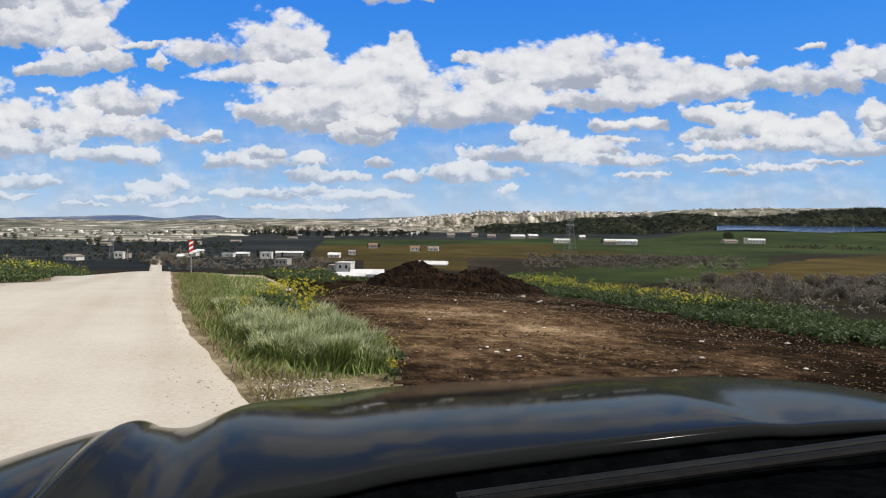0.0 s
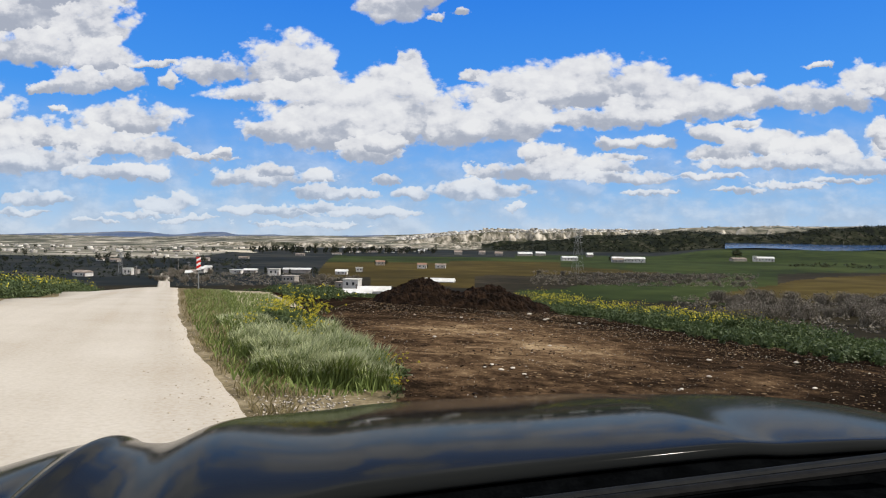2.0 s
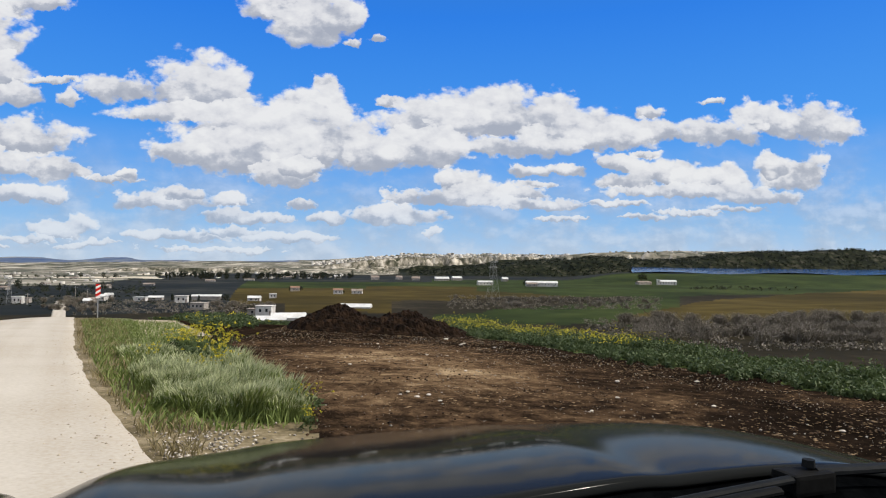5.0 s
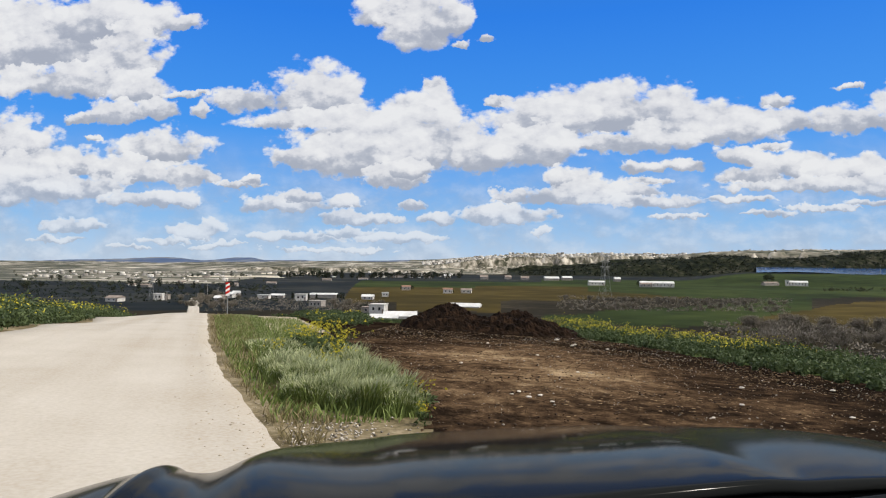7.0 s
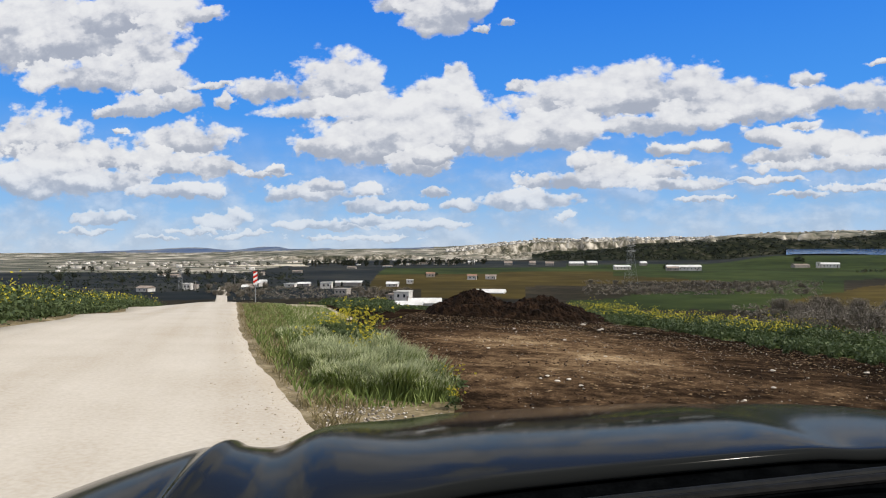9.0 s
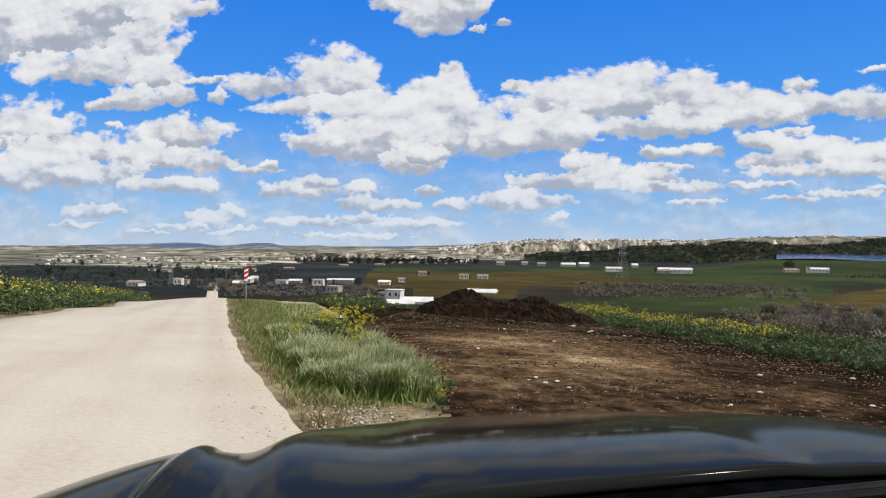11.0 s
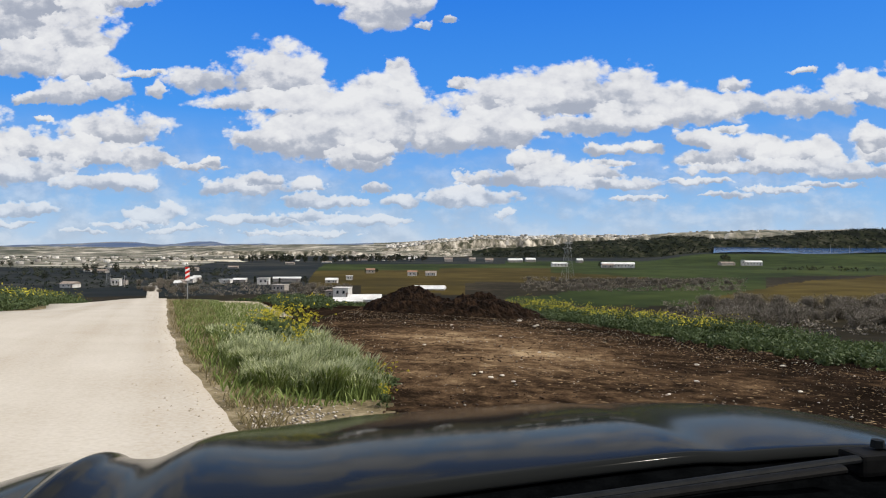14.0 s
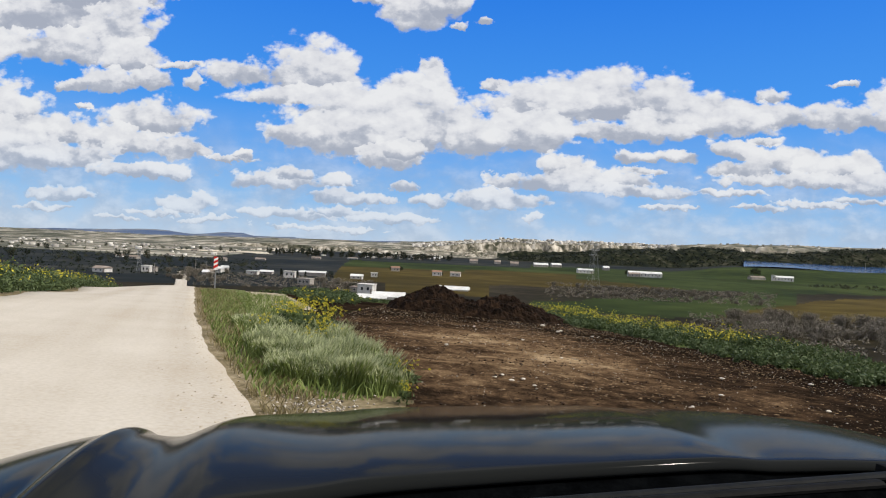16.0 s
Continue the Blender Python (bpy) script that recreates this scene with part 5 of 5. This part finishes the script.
def bare_bush(seed, h):
    rng = np.random.RandomState(seed)
    root = empty("bare_bush", (0, 0, -60))
    V, Q = [], []
    n = 260
    base = np.stack([0.5 * h * rng.randn(n) * 0.35, 0.5 * h * rng.randn(n) * 0.35, np.zeros(n)], 1)
    up = np.stack([rng.randn(n) * 0.30, rng.randn(n) * 0.30, 0.6 + 0.5 * rng.rand(n)], 1) * h
    mid = base + up * 0.5
    tip = base + up
    w = 0.035 * h / 4
    side = np.stack([np.ones(n) * w, rng.randn(n) * w, np.zeros(n)], 1)
    V = np.stack([base - side, base + side, mid - side * 0.8, mid + side * 0.8, tip - side * 0.3, tip + side * 0.3], 1).reshape(-1, 3)
    b = (np.arange(n) * 6)[:, None]
    Q = np.concatenate([b + np.array([0, 1, 3, 2]), b + np.array([2, 3, 5, 4])], 0)
    np_mesh("trunk", V, Q, M_TWIG, root)
    c = base + up * (0.55 + 0.4 * rng.rand(n))[:, None]
    V, Q = leaf_cloud(rng, c[:, 0], c[:, 1], c[:, 2], np.full(n, 0.22 * h), 5, 0.05 * h, 0.9)
    np_mesh("crown", V, Q, M_TWIG, root)
    return tagged(root, "grey leafless bush on the valley floor", "bush", "bare bushes")


def plant(proto, px, y, s, turn):
    x = spot(px, y)
    ob = copy_thing(proto, pose(x, y, float(height(x, y)) - 0.2, 0, 0, turn))
    ob.scale = (s, s, s)
    return ob


def build_trees():
    rng = np.random.RandomState(81)
    cyp = tree("cypress", 1, 6.0, 1.3, M_DARKLEAF, "dark green cypress beside farm buildings", "tree", "dark trees", 460, 0.7)
    pine = tree("pine_tree", 2, 6.0, 2.6, M_DARKLEAF, "dark broad-crowned pine in the valley", "tree", "dark trees", 560, 0.2)
    olive = tree("olive_tree", 3, 4.0, 2.2, M_OLIVE, "grey-green orchard tree in the valley", "tree", "orchard trees", 420, 0.1)
    for px, y, s, k in ((458, 372, 0.9, 0), (487, 375, 0.75, 0), (502, 372, 0.75, 0), (547, 372, 0.95, 1), (540, 380, 0.7, 0), (585, 300, 0.6, 1), (1070, 755, 1.5, 1), (1082, 760, 1.1, 0), (1289, 900, 2.3, 1), (1296, 905, 1.8, 1),
                        (990, 800, 0.9, 1), (88, 430, 1.1, 1), (278, 520, 1.3, 0), (300, 500, 0.9, 1), (312, 420, 0.8, 1), (292, 430, 0.7, 1), (160, 590, 1.2, 1), (172, 610, 1.0, 1), (655, 545, 0.8, 1), (672, 548, 0.8, 1), (745, 497, 0.5, 1)):
        plant((cyp, pine)[k], px, y, s, rng.rand() * 360)
    # tree belts across the valley
    for i in range(120):
        px = 430 + 330 * rng.rand()
        y = 950 + 420 * rng.rand()
        plant(pine if rng.rand() < 0.7 else cyp, px, y, 1.1 + 1.3 * rng.rand(), rng.rand() * 360)
    for i in range(110):
        px = -60 + 480 * rng.rand()
        y = 480 + 900 * rng.rand() ** 1.3
        plant(olive if rng.rand() < 0.65 else pine, px, y, 0.7 + 0.8 * rng.rand(), rng.rand() * 360)
    for i in range(60):
        px = 1380 + 220 * rng.rand()
        y = 640 + 130 * rng.rand()
        plant(olive, px, y, 0.6 + 0.6 * rng.rand(), rng.rand() * 360)
    # the wood on the ridge and low scrub in the fields: past counting
    def thicket(name, label, n, px0, px1, y0, y1, r, per, size, mat):
        px, y = px0 + (px1 - px0) * rng.rand(n), y0 + (y1 - y0) * rng.rand(n)
        x = spot(px, y)
        rr = r * (0.5 + rng.rand(n))
        V, Q = leaf_cloud(rng, x, y, height(x, y) + rr * 0.4, rr, per, size, 0.7)
        tagged(np_mesh(name, V, Q, mat), label, "bushes", kind="stuff")
    thicket("ridge_wood", "wood covering the far ridge, coloured as under cloud shadow", 2600, 860, 1860, 1570, 1900, 5.0, 14, 1.9, M_RIDGELEAF)
    thicket("field_scrub", "low grey scrub in a strip between fields", 900, 930, 1330, 325, 470, 0.9, 14, 0.35, M_TWIG)
    thicket("stream_scrub", "low brown scrub along the stream", 950, 1180, 1860, 160, 260, 1.2, 16, 0.35, M_TWIG)
    thicket("village_scrub", "low dry scrub between farm buildings", 420, 300, 620, 285, 380, 1.0, 14, 0.35, M_TWIG)
    thicket("orchard_scrub", "dark orchard bushes on the plain", 700, -80, 430, 330, 700, 1.3, 12, 0.5, M_DARKLEAF)
    bush = bare_bush(5, 4.0)
    for i in range(105):
        px = 1250 + 560 * rng.rand()
        y = 175 + 75 * rng.rand()
        plant(bush, px, y, 0.6 + 0.7 * rng.rand(), rng.rand() * 360)
    for i in range(70):
        px = 520 + 110 * rng.rand() if i < 22 else 940 + 380 * rng.rand()
        y = 300 + 60 * rng.rand() if i < 22 else 330 + 110 * rng.rand()
        plant(bush, px, y, 0.35 + 0.5 * rng.rand(), rng.rand() * 360)
    for i in range(30):
        px = 250 + 110 * rng.rand()
        plant(bush, px, 300 + 120 * rng.rand(), 0.4 + 0.5 * rng.rand(), rng.rand() * 360)
    plant(bush, 560, 330, 0.9, 10)
    # the prototypes take a place of their own in the belts
    for p, px, y in ((cyp, 610, 1010), (pine, 700, 1060), (olive, 240, 640), (bush, 1390, 214)):
        x = spot(px, y)
        p.location = (x, y, float(height(x, y)) - 0.2)


build_trees()
